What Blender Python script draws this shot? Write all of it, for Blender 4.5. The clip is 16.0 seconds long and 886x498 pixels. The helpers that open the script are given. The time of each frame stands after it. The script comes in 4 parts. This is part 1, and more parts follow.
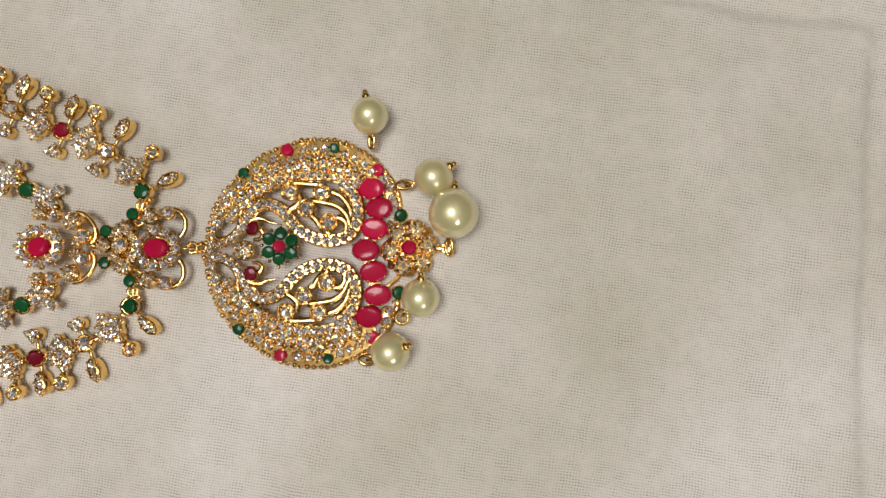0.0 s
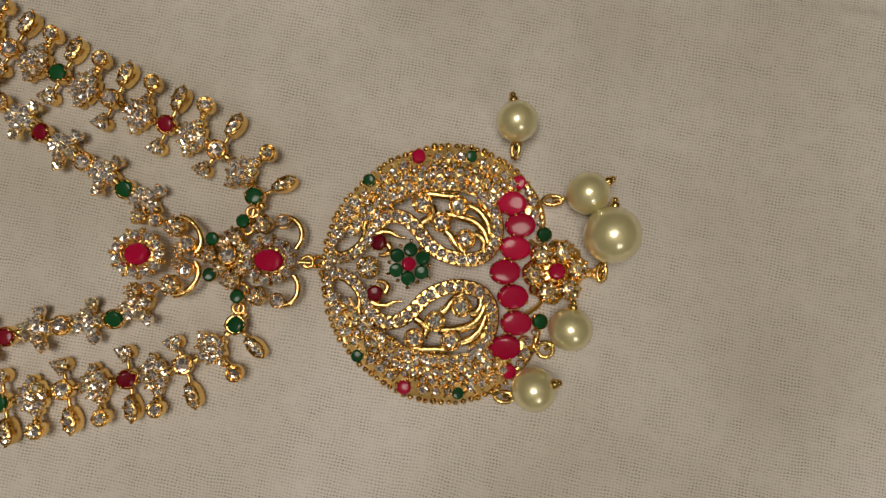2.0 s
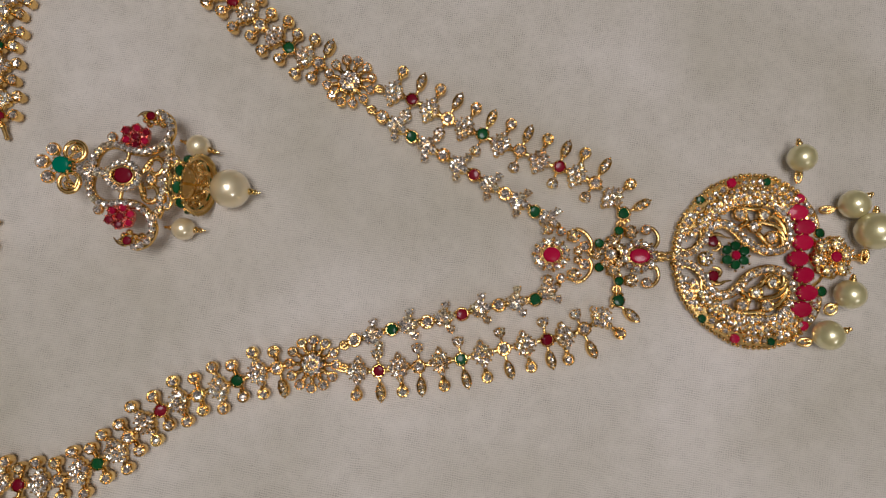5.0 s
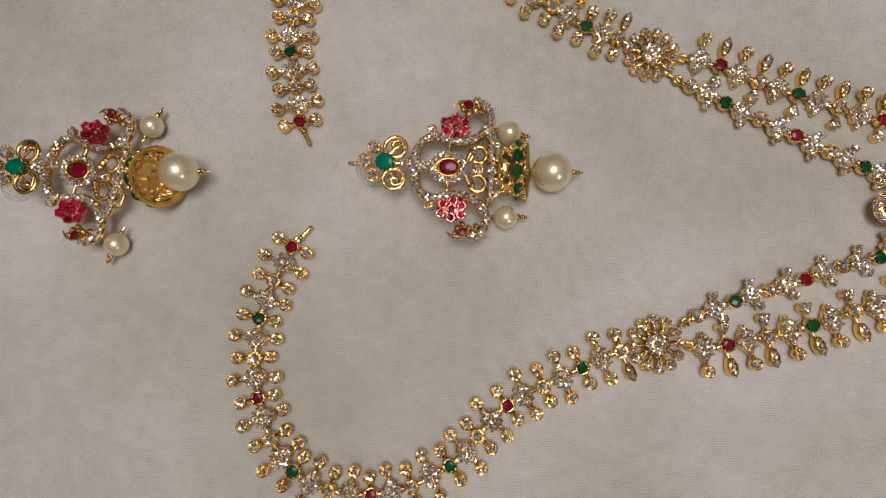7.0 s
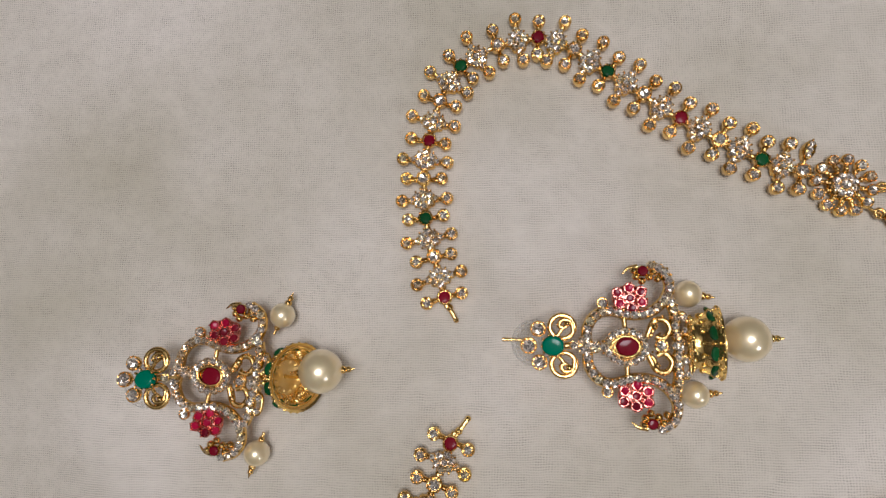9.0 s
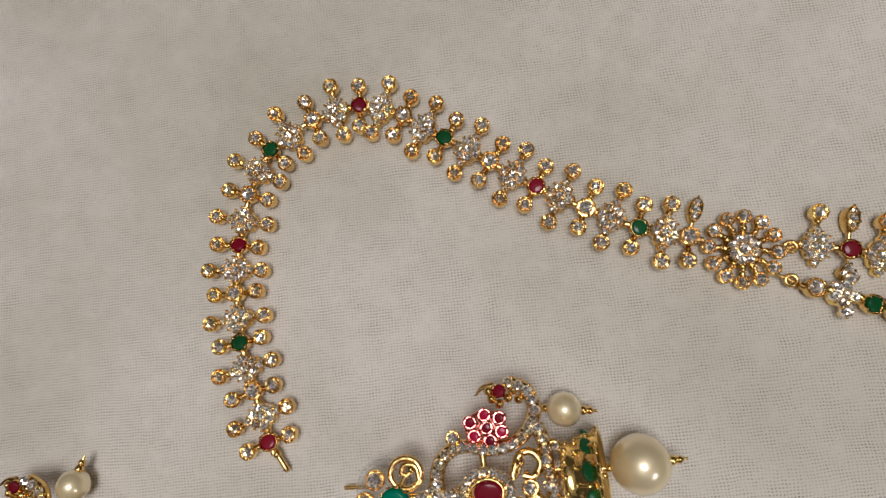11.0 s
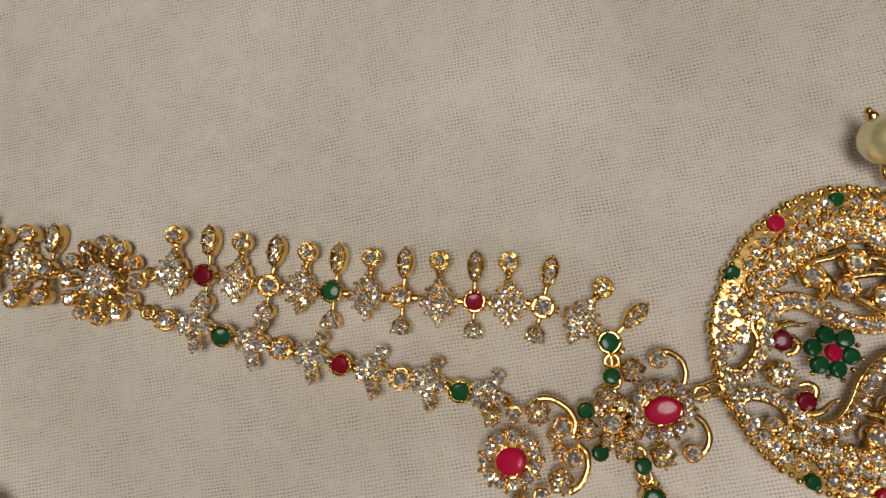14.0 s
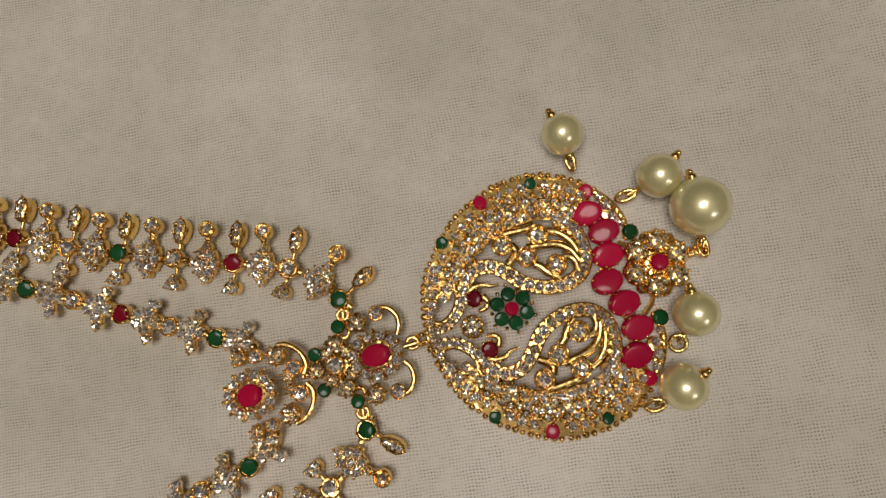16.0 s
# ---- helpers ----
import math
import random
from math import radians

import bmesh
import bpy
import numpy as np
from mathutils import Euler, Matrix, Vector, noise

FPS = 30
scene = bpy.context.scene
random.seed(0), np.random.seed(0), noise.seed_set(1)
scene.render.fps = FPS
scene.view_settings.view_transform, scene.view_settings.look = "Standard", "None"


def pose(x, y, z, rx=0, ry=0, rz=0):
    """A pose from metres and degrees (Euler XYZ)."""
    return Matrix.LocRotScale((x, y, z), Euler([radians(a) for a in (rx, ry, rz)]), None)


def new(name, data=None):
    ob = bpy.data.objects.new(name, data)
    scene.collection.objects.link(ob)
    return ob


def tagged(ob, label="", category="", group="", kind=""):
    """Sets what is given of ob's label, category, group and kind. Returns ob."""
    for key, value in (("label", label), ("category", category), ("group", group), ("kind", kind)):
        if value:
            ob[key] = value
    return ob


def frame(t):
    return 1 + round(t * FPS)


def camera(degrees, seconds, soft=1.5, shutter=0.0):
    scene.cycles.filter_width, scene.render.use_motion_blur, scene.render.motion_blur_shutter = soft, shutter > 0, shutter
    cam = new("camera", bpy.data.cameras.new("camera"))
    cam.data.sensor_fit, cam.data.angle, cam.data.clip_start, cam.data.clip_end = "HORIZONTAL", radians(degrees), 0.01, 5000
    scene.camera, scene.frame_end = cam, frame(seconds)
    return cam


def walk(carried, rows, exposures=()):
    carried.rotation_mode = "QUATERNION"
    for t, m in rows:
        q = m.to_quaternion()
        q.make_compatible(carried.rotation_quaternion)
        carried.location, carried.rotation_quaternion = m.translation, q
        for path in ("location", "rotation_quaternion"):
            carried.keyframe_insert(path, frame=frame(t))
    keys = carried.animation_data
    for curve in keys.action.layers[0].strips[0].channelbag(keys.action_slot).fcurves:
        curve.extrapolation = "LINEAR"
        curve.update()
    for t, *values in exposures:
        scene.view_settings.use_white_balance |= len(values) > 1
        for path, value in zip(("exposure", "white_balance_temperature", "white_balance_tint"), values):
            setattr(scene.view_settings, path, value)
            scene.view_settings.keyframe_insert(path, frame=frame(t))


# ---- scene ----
cam = camera(72.00, 16.0)
PATH = [
    (0.0, pose(0.13825, -0.00525, 0.12347, 2.591, 1.027, 1.205)),
    (0.5, pose(0.12876, -0.00181, 0.10769, 1.243, -0.091, -0.311)),
    (1.0, pose(0.12264, -0.00385, 0.09903, 2.903, -0.535, -1.516)),
    (1.5, pose(0.11743, -0.00445, 0.09576, 2.175, 0.433, -0.192)),
    (2.0, pose(0.11151, -0.00382, 0.11035, 3.708, 0.856, 3.464)),
    (2.5, pose(0.10474, -0.00168, 0.12076, 3.206, 1.864, 6.038)),
    (3.0, pose(0.08310, -0.00247, 0.13459, 2.867, 0.454, 6.337)),
    (3.2, pose(0.07953, -0.00983, 0.14246, 3.244, 1.091, 5.693)),
    (5.3, pose(0.01557, -0.01821, 0.16264, 5.743, 0.162, 1.421)),
    (5.5, pose(0.00635, -0.02205, 0.16161, 5.912, 0.226, 1.581)),
    (6.0, pose(-0.01648, -0.02717, 0.15906, 6.156, 0.749, 2.124)),
    (6.5, pose(-0.03419, -0.03304, 0.15412, 6.601, 1.481, -1.054)),
    (6.9, pose(-0.05020, -0.02653, 0.15719, 6.827, 1.410, -3.291)),
    (7.0, pose(-0.05460, -0.02284, 0.15797, 6.946, 1.586, -3.490)),
    (7.3, pose(-0.06963, -0.00215, 0.15659, 7.131, 1.177, -4.006)),
    (7.5, pose(-0.07677, 0.00547, 0.15824, 7.740, 1.933, -3.911)),
    (8.0, pose(-0.08669, 0.01292, 0.15604, 8.747, 2.141, -4.439)),
    (8.5, pose(-0.08877, 0.01986, 0.14949, 8.926, 3.279, -6.393)),
    (9.0, pose(-0.08046, 0.02262, 0.14651, 7.826, 5.845, -7.922)),
    (9.5, pose(-0.06550, 0.02194, 0.13975, 6.925, 5.795, -8.107)),
    (9.7, pose(-0.05996, 0.02201, 0.13549, 7.917, 5.499, -8.194)),
    (11.8, pose(-0.03543, 0.04737, 0.11007, 9.525, 7.287, -17.723)),
    (12.0, pose(-0.03123, 0.04810, 0.10833, 9.617, 7.005, -17.872)),
    (12.5, pose(-0.01089, 0.04874, 0.10732, 8.761, 6.807, -17.915)),
    (12.6, pose(-0.00423, 0.04937, 0.10576, 7.854, 6.650, -17.995)),
    (13.0, pose(0.02978, 0.05350, 0.09866, 1.540, 7.543, -18.417)),
    (13.4, pose(0.05077, 0.03362, 0.09353, 5.209, 5.739, -18.313)),
    (13.5, pose(0.05414, 0.02818, 0.09419, 6.486, 6.149, -18.184)),
    (14.0, pose(0.06201, 0.02075, 0.09593, 5.230, 5.595, -18.228)),
    (14.5, pose(0.06888, 0.01746, 0.09746, 4.556, 5.218, -18.048)),
    (15.0, pose(0.07701, 0.00882, 0.09793, 4.425, 5.300, -17.960)),
    (15.5, pose(0.09085, 0.00437, 0.10293, 5.042, 5.528, -17.533)),
    (16.0, pose(0.10128, -0.00184, 0.10888, 6.942, 5.410, -16.889)),
]
# the phone's own exposure and white balance drift
EXPOSURES = [(0.0, 0.42, 6080, 10), (0.5, 0.28, 6300, 10), (1.0, 0.1, 6500, 10), (1.5, 0.0, 6600, 10), (2.0, -0.25, 6750, 10), (2.5, -0.42, 6850, 8), (3.0, -0.29, 6460, 9), (5.5, -0.1, 6000, 14),
             (7.0, -0.06, 5980, 14), (7.5, -0.03, 5960, 14), (8.0, 0.03, 5950, 14), (8.5, 0.18, 5900, 14), (9.5, 0.2, 5900, 12), (12.0, 0.14, 6160, 11), (12.5, 0.17, 6270, 10), (13.0, 0.1, 6280, 10), (14.5, 0.0, 6480, 10), (15.5, -0.15, 6510, 10), (16.0, -0.15, 6550, 10)]
walk(cam, PATH, EXPOSURES)

# ---- world and light ----
world = bpy.data.worlds.new("room_air")
scene.world = world
world.use_nodes = True
world.node_tree.nodes["Background"].inputs[0].default_value = (1.0, 0.93, 0.85, 1)
world.node_tree.nodes["Background"].inputs[1].default_value = 0.02


def bulb(name, place, watts, radius, color):
    data = bpy.data.lights.new(name, "POINT")
    data.energy, data.shadow_soft_size, data.color = watts, radius, color
    ob = new(name, data)
    ob.location = place
    return ob


# fixed lamp added overhead in place of the phone's moving flash
bulb("flash_stand_in", (-0.03, -0.02, 1.05), 18.9, 0.22, (1.0, 0.955, 0.90))
bulb("lamp_side", (0.44, -0.66, 0.56), 3.4, 0.13, (1.0, 0.96, 0.92))

# ---- materials ----
MM = 0.001


def material(name, base, metal=0.0, rough=0.3, coat=0.0, vary=0.0, bump=0.0, bump_scale=3000.0, sub=0.0, ior=1.5, coat_ior=1.5, coat_rough=0.05):
    m = bpy.data.materials.new(name)
    m.use_nodes = True
    nt = m.node_tree
    b = nt.nodes["Principled BSDF"]
    b.inputs["Base Color"].default_value = (*base, 1)
    b.inputs["Metallic"].default_value = metal
    b.inputs["Roughness"].default_value = rough
    b.inputs["Coat Weight"].default_value = coat
    b.inputs["Coat Roughness"].default_value = coat_rough
    b.inputs["Coat IOR"].default_value = coat_ior
    b.inputs["IOR"].default_value = ior
    if sub:
        b.inputs["Subsurface Weight"].default_value = sub
        b.inputs["Subsurface Radius"].default_value = (0.0015, 0.0012, 0.0008)
        b.inputs["Subsurface Scale"].default_value = 1.0
    if vary:
        info = nt.nodes.new("ShaderNodeObjectInfo")
        hsv = nt.nodes.new("ShaderNodeHueSaturation")
        hsv.inputs["Color"].default_value = (*base, 1)
        ramp = nt.nodes.new("ShaderNodeMapRange")
        ramp.inputs["To Min"].default_value = 1 - vary
        ramp.inputs["To Max"].default_value = 1 + vary
        nt.links.new(info.outputs["Random"], ramp.inputs["Value"])
        nt.links.new(ramp.outputs["Result"], hsv.inputs["Value"])
        nt.links.new(hsv.outputs["Color"], b.inputs["Base Color"])
    if bump:
        co = nt.nodes.new("ShaderNodeTexCoord")
        n = nt.nodes.new("ShaderNodeTexNoise")
        n.inputs["Scale"].default_value = bump_scale
        n.inputs["Detail"].default_value = 2
        bp = nt.nodes.new("ShaderNodeBump")
        bp.inputs["Strength"].default_value = bump
        bp.inputs["Distance"].default_value = 0.0002
        nt.links.new(co.outputs["Object"], n.inputs["Vector"])
        nt.links.new(n.outputs["Fac"], bp.inputs["Height"])
        nt.links.new(bp.outputs["Normal"], b.inputs["Normal"])
    return m


GOLD = material("gold_plating", (0.92, 0.615, 0.225), 1.0, 0.16, vary=0.2, bump=0.5, bump_scale=1100)
SATIN = material("satin_gold", (0.95, 0.73, 0.35), 1.0, 0.32, bump=0.3, bump_scale=700)
ROSE = material("rose_gold_plating", (0.90, 0.32, 0.27), 1.0, 0.2, vary=0.1, bump=0.4, bump_scale=1100)
WHITE = material("white_zircon", (1.0, 0.90, 0.81), 0.85, 0.1, vary=0.14)
# clear stones: the gold shining through them is put into the colour
GOLD_TINTED = material("gold_tinted_zircon", (1.0, 0.80, 0.57), 0.87, 0.1, vary=0.22)
TEAL = material("bright_emerald_glass", (0.0, 0.19, 0.11), 0.0, 0.1, vary=0.1, ior=1.33)
RUBY = material("ruby_red_glass", (0.43, 0.006, 0.042), 0.0, 0.1, vary=0.2, ior=1.33)
DARKRUBY = material("garnet_red_glass", (0.185, 0.005, 0.016), 0.0, 0.1, vary=0.25, ior=1.33)
EMERALD = material("emerald_green_glass", (0.007, 0.07, 0.02), 0.0, 0.1, vary=0.25, ior=1.33)
PEARL = material("cream_pearl", (0.77, 0.69, 0.35), 0.4, 0.33, coat=1.0, sub=0.2, ior=1.7, coat_ior=2.3, coat_rough=0.13)
PEARL2 = material("ivory_pearl", (0.90, 0.75, 0.46), 0.4, 0.33, coat=1.0, sub=0.2, ior=1.7, coat_ior=2.3, coat_rough=0.13)
SILICONE = material("clear_silicone", (0.62, 0.60, 0.54), 0.0, 0.12)
SILICONE.node_tree.nodes["Principled BSDF"].inputs["Alpha"].default_value = 0.2
# unseen room: bright above, dark around, to give gold and stones contrast
CEILING = material("ceiling_paint", (0.80, 0.775, 0.74), 0.0, 0.8, bump=0.2, bump_scale=40)
PLASTER = material("plaster", (0.12, 0.108, 0.095), 0.0, 0.8, bump=0.3, bump_scale=40)


def cloth_material():
    m = bpy.data.materials.new("cream_cotton")
    m.use_nodes = True
    nt = m.node_tree
    b = nt.nodes["Principled BSDF"]
    b.inputs["Roughness"].default_value = 0.92
    b.inputs["Specular IOR Level"].default_value = 0.12
    b.inputs["Sheen Weight"].default_value = 0.1
    co = nt.nodes.new("ShaderNodeTexCoord")

    def node(kind, **kw):
        n = nt.nodes.new(kind)
        for k, v in kw.items():
            n.inputs[k].default_value = v
        return n

    def link(a, b_):
        nt.links.new(a, b_)

    # threads wander a little, and the weave lies a few degrees askew
    turn = nt.nodes.new("ShaderNodeVectorRotate")
    turn.inputs["Angle"].default_value = radians(8)
    link(co.outputs["Object"], turn.inputs["Vector"])
    wander = node("ShaderNodeTexNoise", Scale=45.0, Detail=7.0, Roughness=0.66)
    link(co.outputs["Object"], wander.inputs["Vector"])
    push = nt.nodes.new("ShaderNodeVectorMath")
    push.operation = "MULTIPLY_ADD"
    push.inputs[1].default_value = (0.0030, 0.0026, 0)
    link(wander.outputs["Color"], push.inputs[0])
    link(turn.outputs["Vector"], push.inputs[2])
    waves = []
    for axis, pitch in (("X", 0.00060), ("Y", 0.00056)):
        w = node("ShaderNodeTexWave", Scale=2 * math.pi / (20 * pitch), Distortion=0.9, Detail=2.0)
        w.inputs["Detail Scale"].default_value = 0.6
        w.bands_direction = axis
        link(push.outputs["Vector"], w.inputs["Vector"])
        waves.append(w.outputs["Fac"])
    weave = nt.nodes.new("ShaderNodeMath")
    weave.operation = "MULTIPLY"
    rows = node("ShaderNodeMapRange")
    rows.inputs["To Min"].default_value = 0.38
    link(waves[0], rows.inputs["Value"])
    link(rows.outputs["Result"], weave.inputs[0])
    link(waves[1], weave.inputs[1])
    # gaps between the threads, wider in some places than in others
    gap = node("ShaderNodeMapRange")
    gap.inputs["From Min"].default_value = 0.35
    gap.inputs["From Max"].default_value = 0.95
    link(weave.outputs["Value"], gap.inputs["Value"])
    some = node("ShaderNodeTexNoise", Scale=210.0, Detail=6.0, Roughness=0.85)
    link(co.outputs["Object"], some.inputs["Vector"])
    pick = node("ShaderNodeMapRange")
    pick.inputs["From Min"].default_value = 0.36
    pick.inputs["From Max"].default_value = 0.66
    link(some.outputs["Fac"], pick.inputs["Value"])
    hole = nt.nodes.new("ShaderNodeMath")
    hole.operation = "MULTIPLY"
    link(gap.outputs["Result"], hole.inputs[0])
    link(pick.outputs["Result"], hole.inputs[1])
    # broad light and shade of soft wrinkles, painted into the base colour
    crease_shade = node("ShaderNodeTexNoise", Scale=14.0, Detail=5.0)
    link(co.outputs["Object"], crease_shade.inputs["Vector"])
    mixa = nt.nodes.new("ShaderNodeMix")
    mixa.data_type = "RGBA"
    mixa.inputs["A"].default_value = (0.58, 0.53, 0.43, 1)
    mixa.inputs["B"].default_value = (0.80, 0.735, 0.665, 1)
    shade_range = node("ShaderNodeMapRange")
    shade_range.inputs["From Min"].default_value = 0.32
    shade_range.inputs["From Max"].default_value = 0.68
    link(crease_shade.outputs["Fac"], shade_range.inputs["Value"])
    link(shade_range.outputs["Result"], mixa.inputs["Factor"])
    mixb = nt.nodes.new("ShaderNodeMix")
    mixb.data_type = "RGBA"
    mixb.inputs["B"].default_value = (0.14, 0.11, 0.07, 1)
    link(mixa.outputs["Result"], mixb.inputs["A"])
    link(hole.outputs["Value"], mixb.inputs["Factor"])
    link(mixb.outputs["Result"], b.inputs["Base Color"])
    crumple = node("ShaderNodeTexNoise", Scale=55.0, Detail=6.0)
    link(co.outputs["Object"], crumple.inputs["Vector"])
    bump1 = node("ShaderNodeBump", Strength=0.34, Distance=0.002)
    link(crumple.outputs["Fac"], bump1.inputs["Height"])
    bump2 = node("ShaderNodeBump", Strength=0.6, Distance=0.00015)
    bump2.invert = True
    link(weave.outputs["Value"], bump2.inputs["Height"])
    link(bump1.outputs["Normal"], bump2.inputs["Normal"])
    link(bump2.outputs["Normal"], b.inputs["Normal"])
    return m


CLOTH = cloth_material()


# ---- shapes (millimetres) ----
class Shape:
    def __init__(self):
        self.v, self.f = [], []

    def add(self, verts, faces, m=None):
        n = len(self.v)
        self.v += [tuple(m @ Vector(p)) for p in verts] if m else [tuple(p) for p in verts]
        self.f += [tuple(i + n for i in f) for f in faces]
        return self

    def lathe(self, profile, n=12, m=None, cap=True):
        verts, faces = [], []
        for r, z in profile:
            verts += [(r * math.cos(2 * math.pi * i / n), r * math.sin(2 * math.pi * i / n), z) for i in range(n)]
        for k in range(len(profile) - 1):
            for i in range(n):
                j = (i + 1) % n
                faces.append((k * n + i, k * n + j, (k + 1) * n + j, (k + 1) * n + i))
        if cap:
            faces.append(tuple(range(n - 1, -1, -1)))
            k = (len(profile) - 1) * n
            faces.append(tuple(range(k, k + n)))
        return self.add(verts, faces, m)

    def ball(self, x, y, z, r, n=8, squash=1.0):
        k = max(3, n // 2)
        prof = [(r * math.sin(math.pi * (i + 0.15) / (k + 0.3)), -r * squash * math.cos(math.pi * (i + 0.15) / (k + 0.3))) for i in range(k + 1)]
        return self.lathe(prof, n, Matrix.Translation((x, y, z)))

    def tube(self, pts, r, n=6, closed=False, taper=0.0, flat=1.0):
        pts = [Vector(p if len(p) == 3 else (*p, 0)) for p in pts]
        verts, faces, k = [], [], len(pts)
        for i, p in enumerate(pts):
            a = pts[(i - 1) % k] if closed or i else p
            b = pts[(i + 1) % k] if closed or i < k - 1 else p
            t = (b - a).normalized()
            side = Vector((-t.y, t.x, 0))
            side = side.normalized() if side.length > 1e-6 else Vector((1, 0, 0))
            up = t.cross(side)
            rr = r * (1 - taper * i / (k - 1))
            verts += [p + side * rr * math.cos(2 * math.pi * j / n) + up * rr * flat * math.sin(2 * math.pi * j / n) for j in range(n)]
        for i in range(k if closed else k - 1):
            for j in range(n):
                a, b = i * n, ((i + 1) % k) * n
                faces.append((a + j, a + (j + 1) % n, b + (j + 1) % n, b + j))
        if not closed:
            faces += [tuple(range(n - 1, -1, -1)), tuple(range((k - 1) * n, k * n))]
        return self.add(verts, faces)

    def slab(self, outline, z0, z1, ease=0.25):
        n = len(outline)
        cx, cy = sum(p[0] for p in outline) / n, sum(p[1] for p in outline) / n
        top = []
        for x, y in outline:
            d = math.hypot(x - cx, y - cy) or 1
            top.append((x - (x - cx) / d * ease, y - (y - cy) / d * ease, z1))
        verts = [(x, y, z0) for x, y in outline] + [(x, y, z1 - ease) for x, y in outline] + top
        faces = [tuple(range(n - 1, -1, -1)), tuple(range(2 * n, 3 * n))]
        for i in range(n):
            j = (i + 1) % n
            faces += [(i, j, n + j, n + i), (n + i, n + j, 2 * n + j, 2 * n + i)]
        return self.add(verts, faces)

    def ribbon(self, path, width, z0, z1):
        left, right = [], []
        for i, p in enumerate(path):
            a, b = Vector(path[max(i - 1, 0)]), Vector(path[min(i + 1, len(path) - 1)])
            t = (b - a).normalized()
            left.append((p[0] - t.y * width / 2, p[1] + t.x * width / 2))
            right.append((p[0] + t.y * width / 2, p[1] - t.x * width / 2))
        return self.strip(left, right, z0, z1)

    def strip(self, left, right, z0, z1):
        """A plate between two lines of equally many points."""
        n = len(left)
        verts = [(*p, z0) for p in left] + [(*p, z0) for p in right] + [(*p, z1) for p in left] + [(*p, z1) for p in right]
        faces = [(0, 2 * n, 3 * n, n), (n - 1, 2 * n - 1, 4 * n - 1, 3 * n - 1)]
        for i in range(n - 1):
            faces += [(i, i + 1, n + i + 1, n + i), (2 * n + i, 3 * n + i, 3 * n + i + 1, 2 * n + i + 1),
                      (i, 2 * n + i, 2 * n + i + 1, i + 1), (n + i, n + i + 1, 3 * n + i + 1, 3 * n + i)]
        return self.add(verts, faces)

    def mesh(self, name, mat, smooth=True):
        me = bpy.data.meshes.new(name)
        me.from_pydata([(x * MM, y * MM, z * MM) for x, y, z in self.v], [], self.f)
        bm = bmesh.new()
        bm.from_mesh(me)
        bmesh.ops.recalc_face_normals(bm, faces=bm.faces)
        bm.to_mesh(me)
        bm.free()
        me.materials.append(mat)
        me.polygons.foreach_set("use_smooth", [smooth] * len(me.polygons))
        if smooth:
            me.set_sharp_from_angle(angle=radians(66))
        return me


def at(x, y, z=0.0, turn=0.0, sx=1.0, sy=None, sz=None, rx=0.0, ry=0.0):
    """A placing in millimetres and degrees."""
    return Matrix.LocRotScale((x * MM, y * MM, z * MM), Euler((radians(rx), radians(ry), radians(turn))), (sx, sy or sx, sz or sx))


def part(name, data, parent, m=None, label=""):
    ob = new(name, data)
    ob.parent = parent
    if m is not None:
        ob.matrix_basis = m
    return tagged(ob, label)


def thing(name, label, category, m=None, group=""):
    ob = new(name)
    ob.empty_display_size = 0.005
    if m is not None:
        ob.matrix_basis = m
    return tagged(ob, label, category, group)


def smooth_line(points, per=8, closed=False):
    """A soft curve through points."""
    p = [Vector(q) for q in points]
    n, out = len(p), []
    for i in range(n if closed else n - 1):
        a = p[(i - 1) % n] if closed or i else p[0] * 2 - p[1]
        b, c = p[i], p[(i + 1) % n]
        d = p[(i + 2) % n] if closed or i < n - 2 else p[-1] * 2 - p[-2]
        for k in range(per):
            t = k / per
            out.append(0.5 * (2 * b + (c - a) * t + (2 * a - 5 * b + 4 * c - d) * t * t + (3 * b - a - 3 * c + d) * t ** 3))
    if not closed:
        out.append(p[-1])
    return [tuple(q) for q in out]


def spaced(line, step, closed=False):
    """Places at an even step along a line: x, y, heading in degrees."""
    pts = [Vector(p[:2]) for p in line] + ([Vector(line[0][:2])] if closed else [])
    cum = [0.0]
    for a, b in zip(pts, pts[1:]):
        cum.append(cum[-1] + (b - a).length)
    n = max(1, round(cum[-1] / step))
    out, k = [], 0
    for i in range(n if closed else n + 1):
        s = cum[-1] * i / n
        while k < len(pts) - 2 and cum[k + 1] < s:
            k += 1
        t = (s - cum[k]) / max(cum[k + 1] - cum[k], 1e-9)
        q, d = pts[k].lerp(pts[k + 1], t), pts[k + 1] - pts[k]
        out.append((q.x, q.y, math.degrees(math.atan2(d.y, d.x))))
    return out


def faceted():
    """A round cut stone of radius 1 with its table, crown and girdle."""
    s, n = Shape(), 8
    rings = [(1.0, -0.45, 0), (1.0, 0.0, 0), (0.78, 0.38, 0.5), (0.46, 0.60, 0)]
    verts, faces = [], []
    for k, (r, z, o) in enumerate(rings):
        for i in range(n):
            up = (0.0, 0.0, 0.12, 0.08)[k] * (1 if i % 2 else -1)
            verts.append((r * math.cos(2 * math.pi * (i + o) / n), r * math.sin(2 * math.pi * (i + o) / n), z + up))
    verts.append((0.06, 0.04, 0.62))
    for i in range(n):
        j = (i + 1) % n
        faces += [(i, j, n + j, n + i)]
        faces += [(n + i, n + j, 2 * n + i), (n + j, 2 * n + j, 2 * n + i)]
        faces += [(2 * n + i, 2 * n + j, 3 * n + j), (2 * n + i, 3 * n + j, 3 * n + i)]
        faces.append((3 * n + i, 3 * n + j, 4 * n))
    faces.append(tuple(range(n - 1, -1, -1)))
    return s.add(verts, faces)


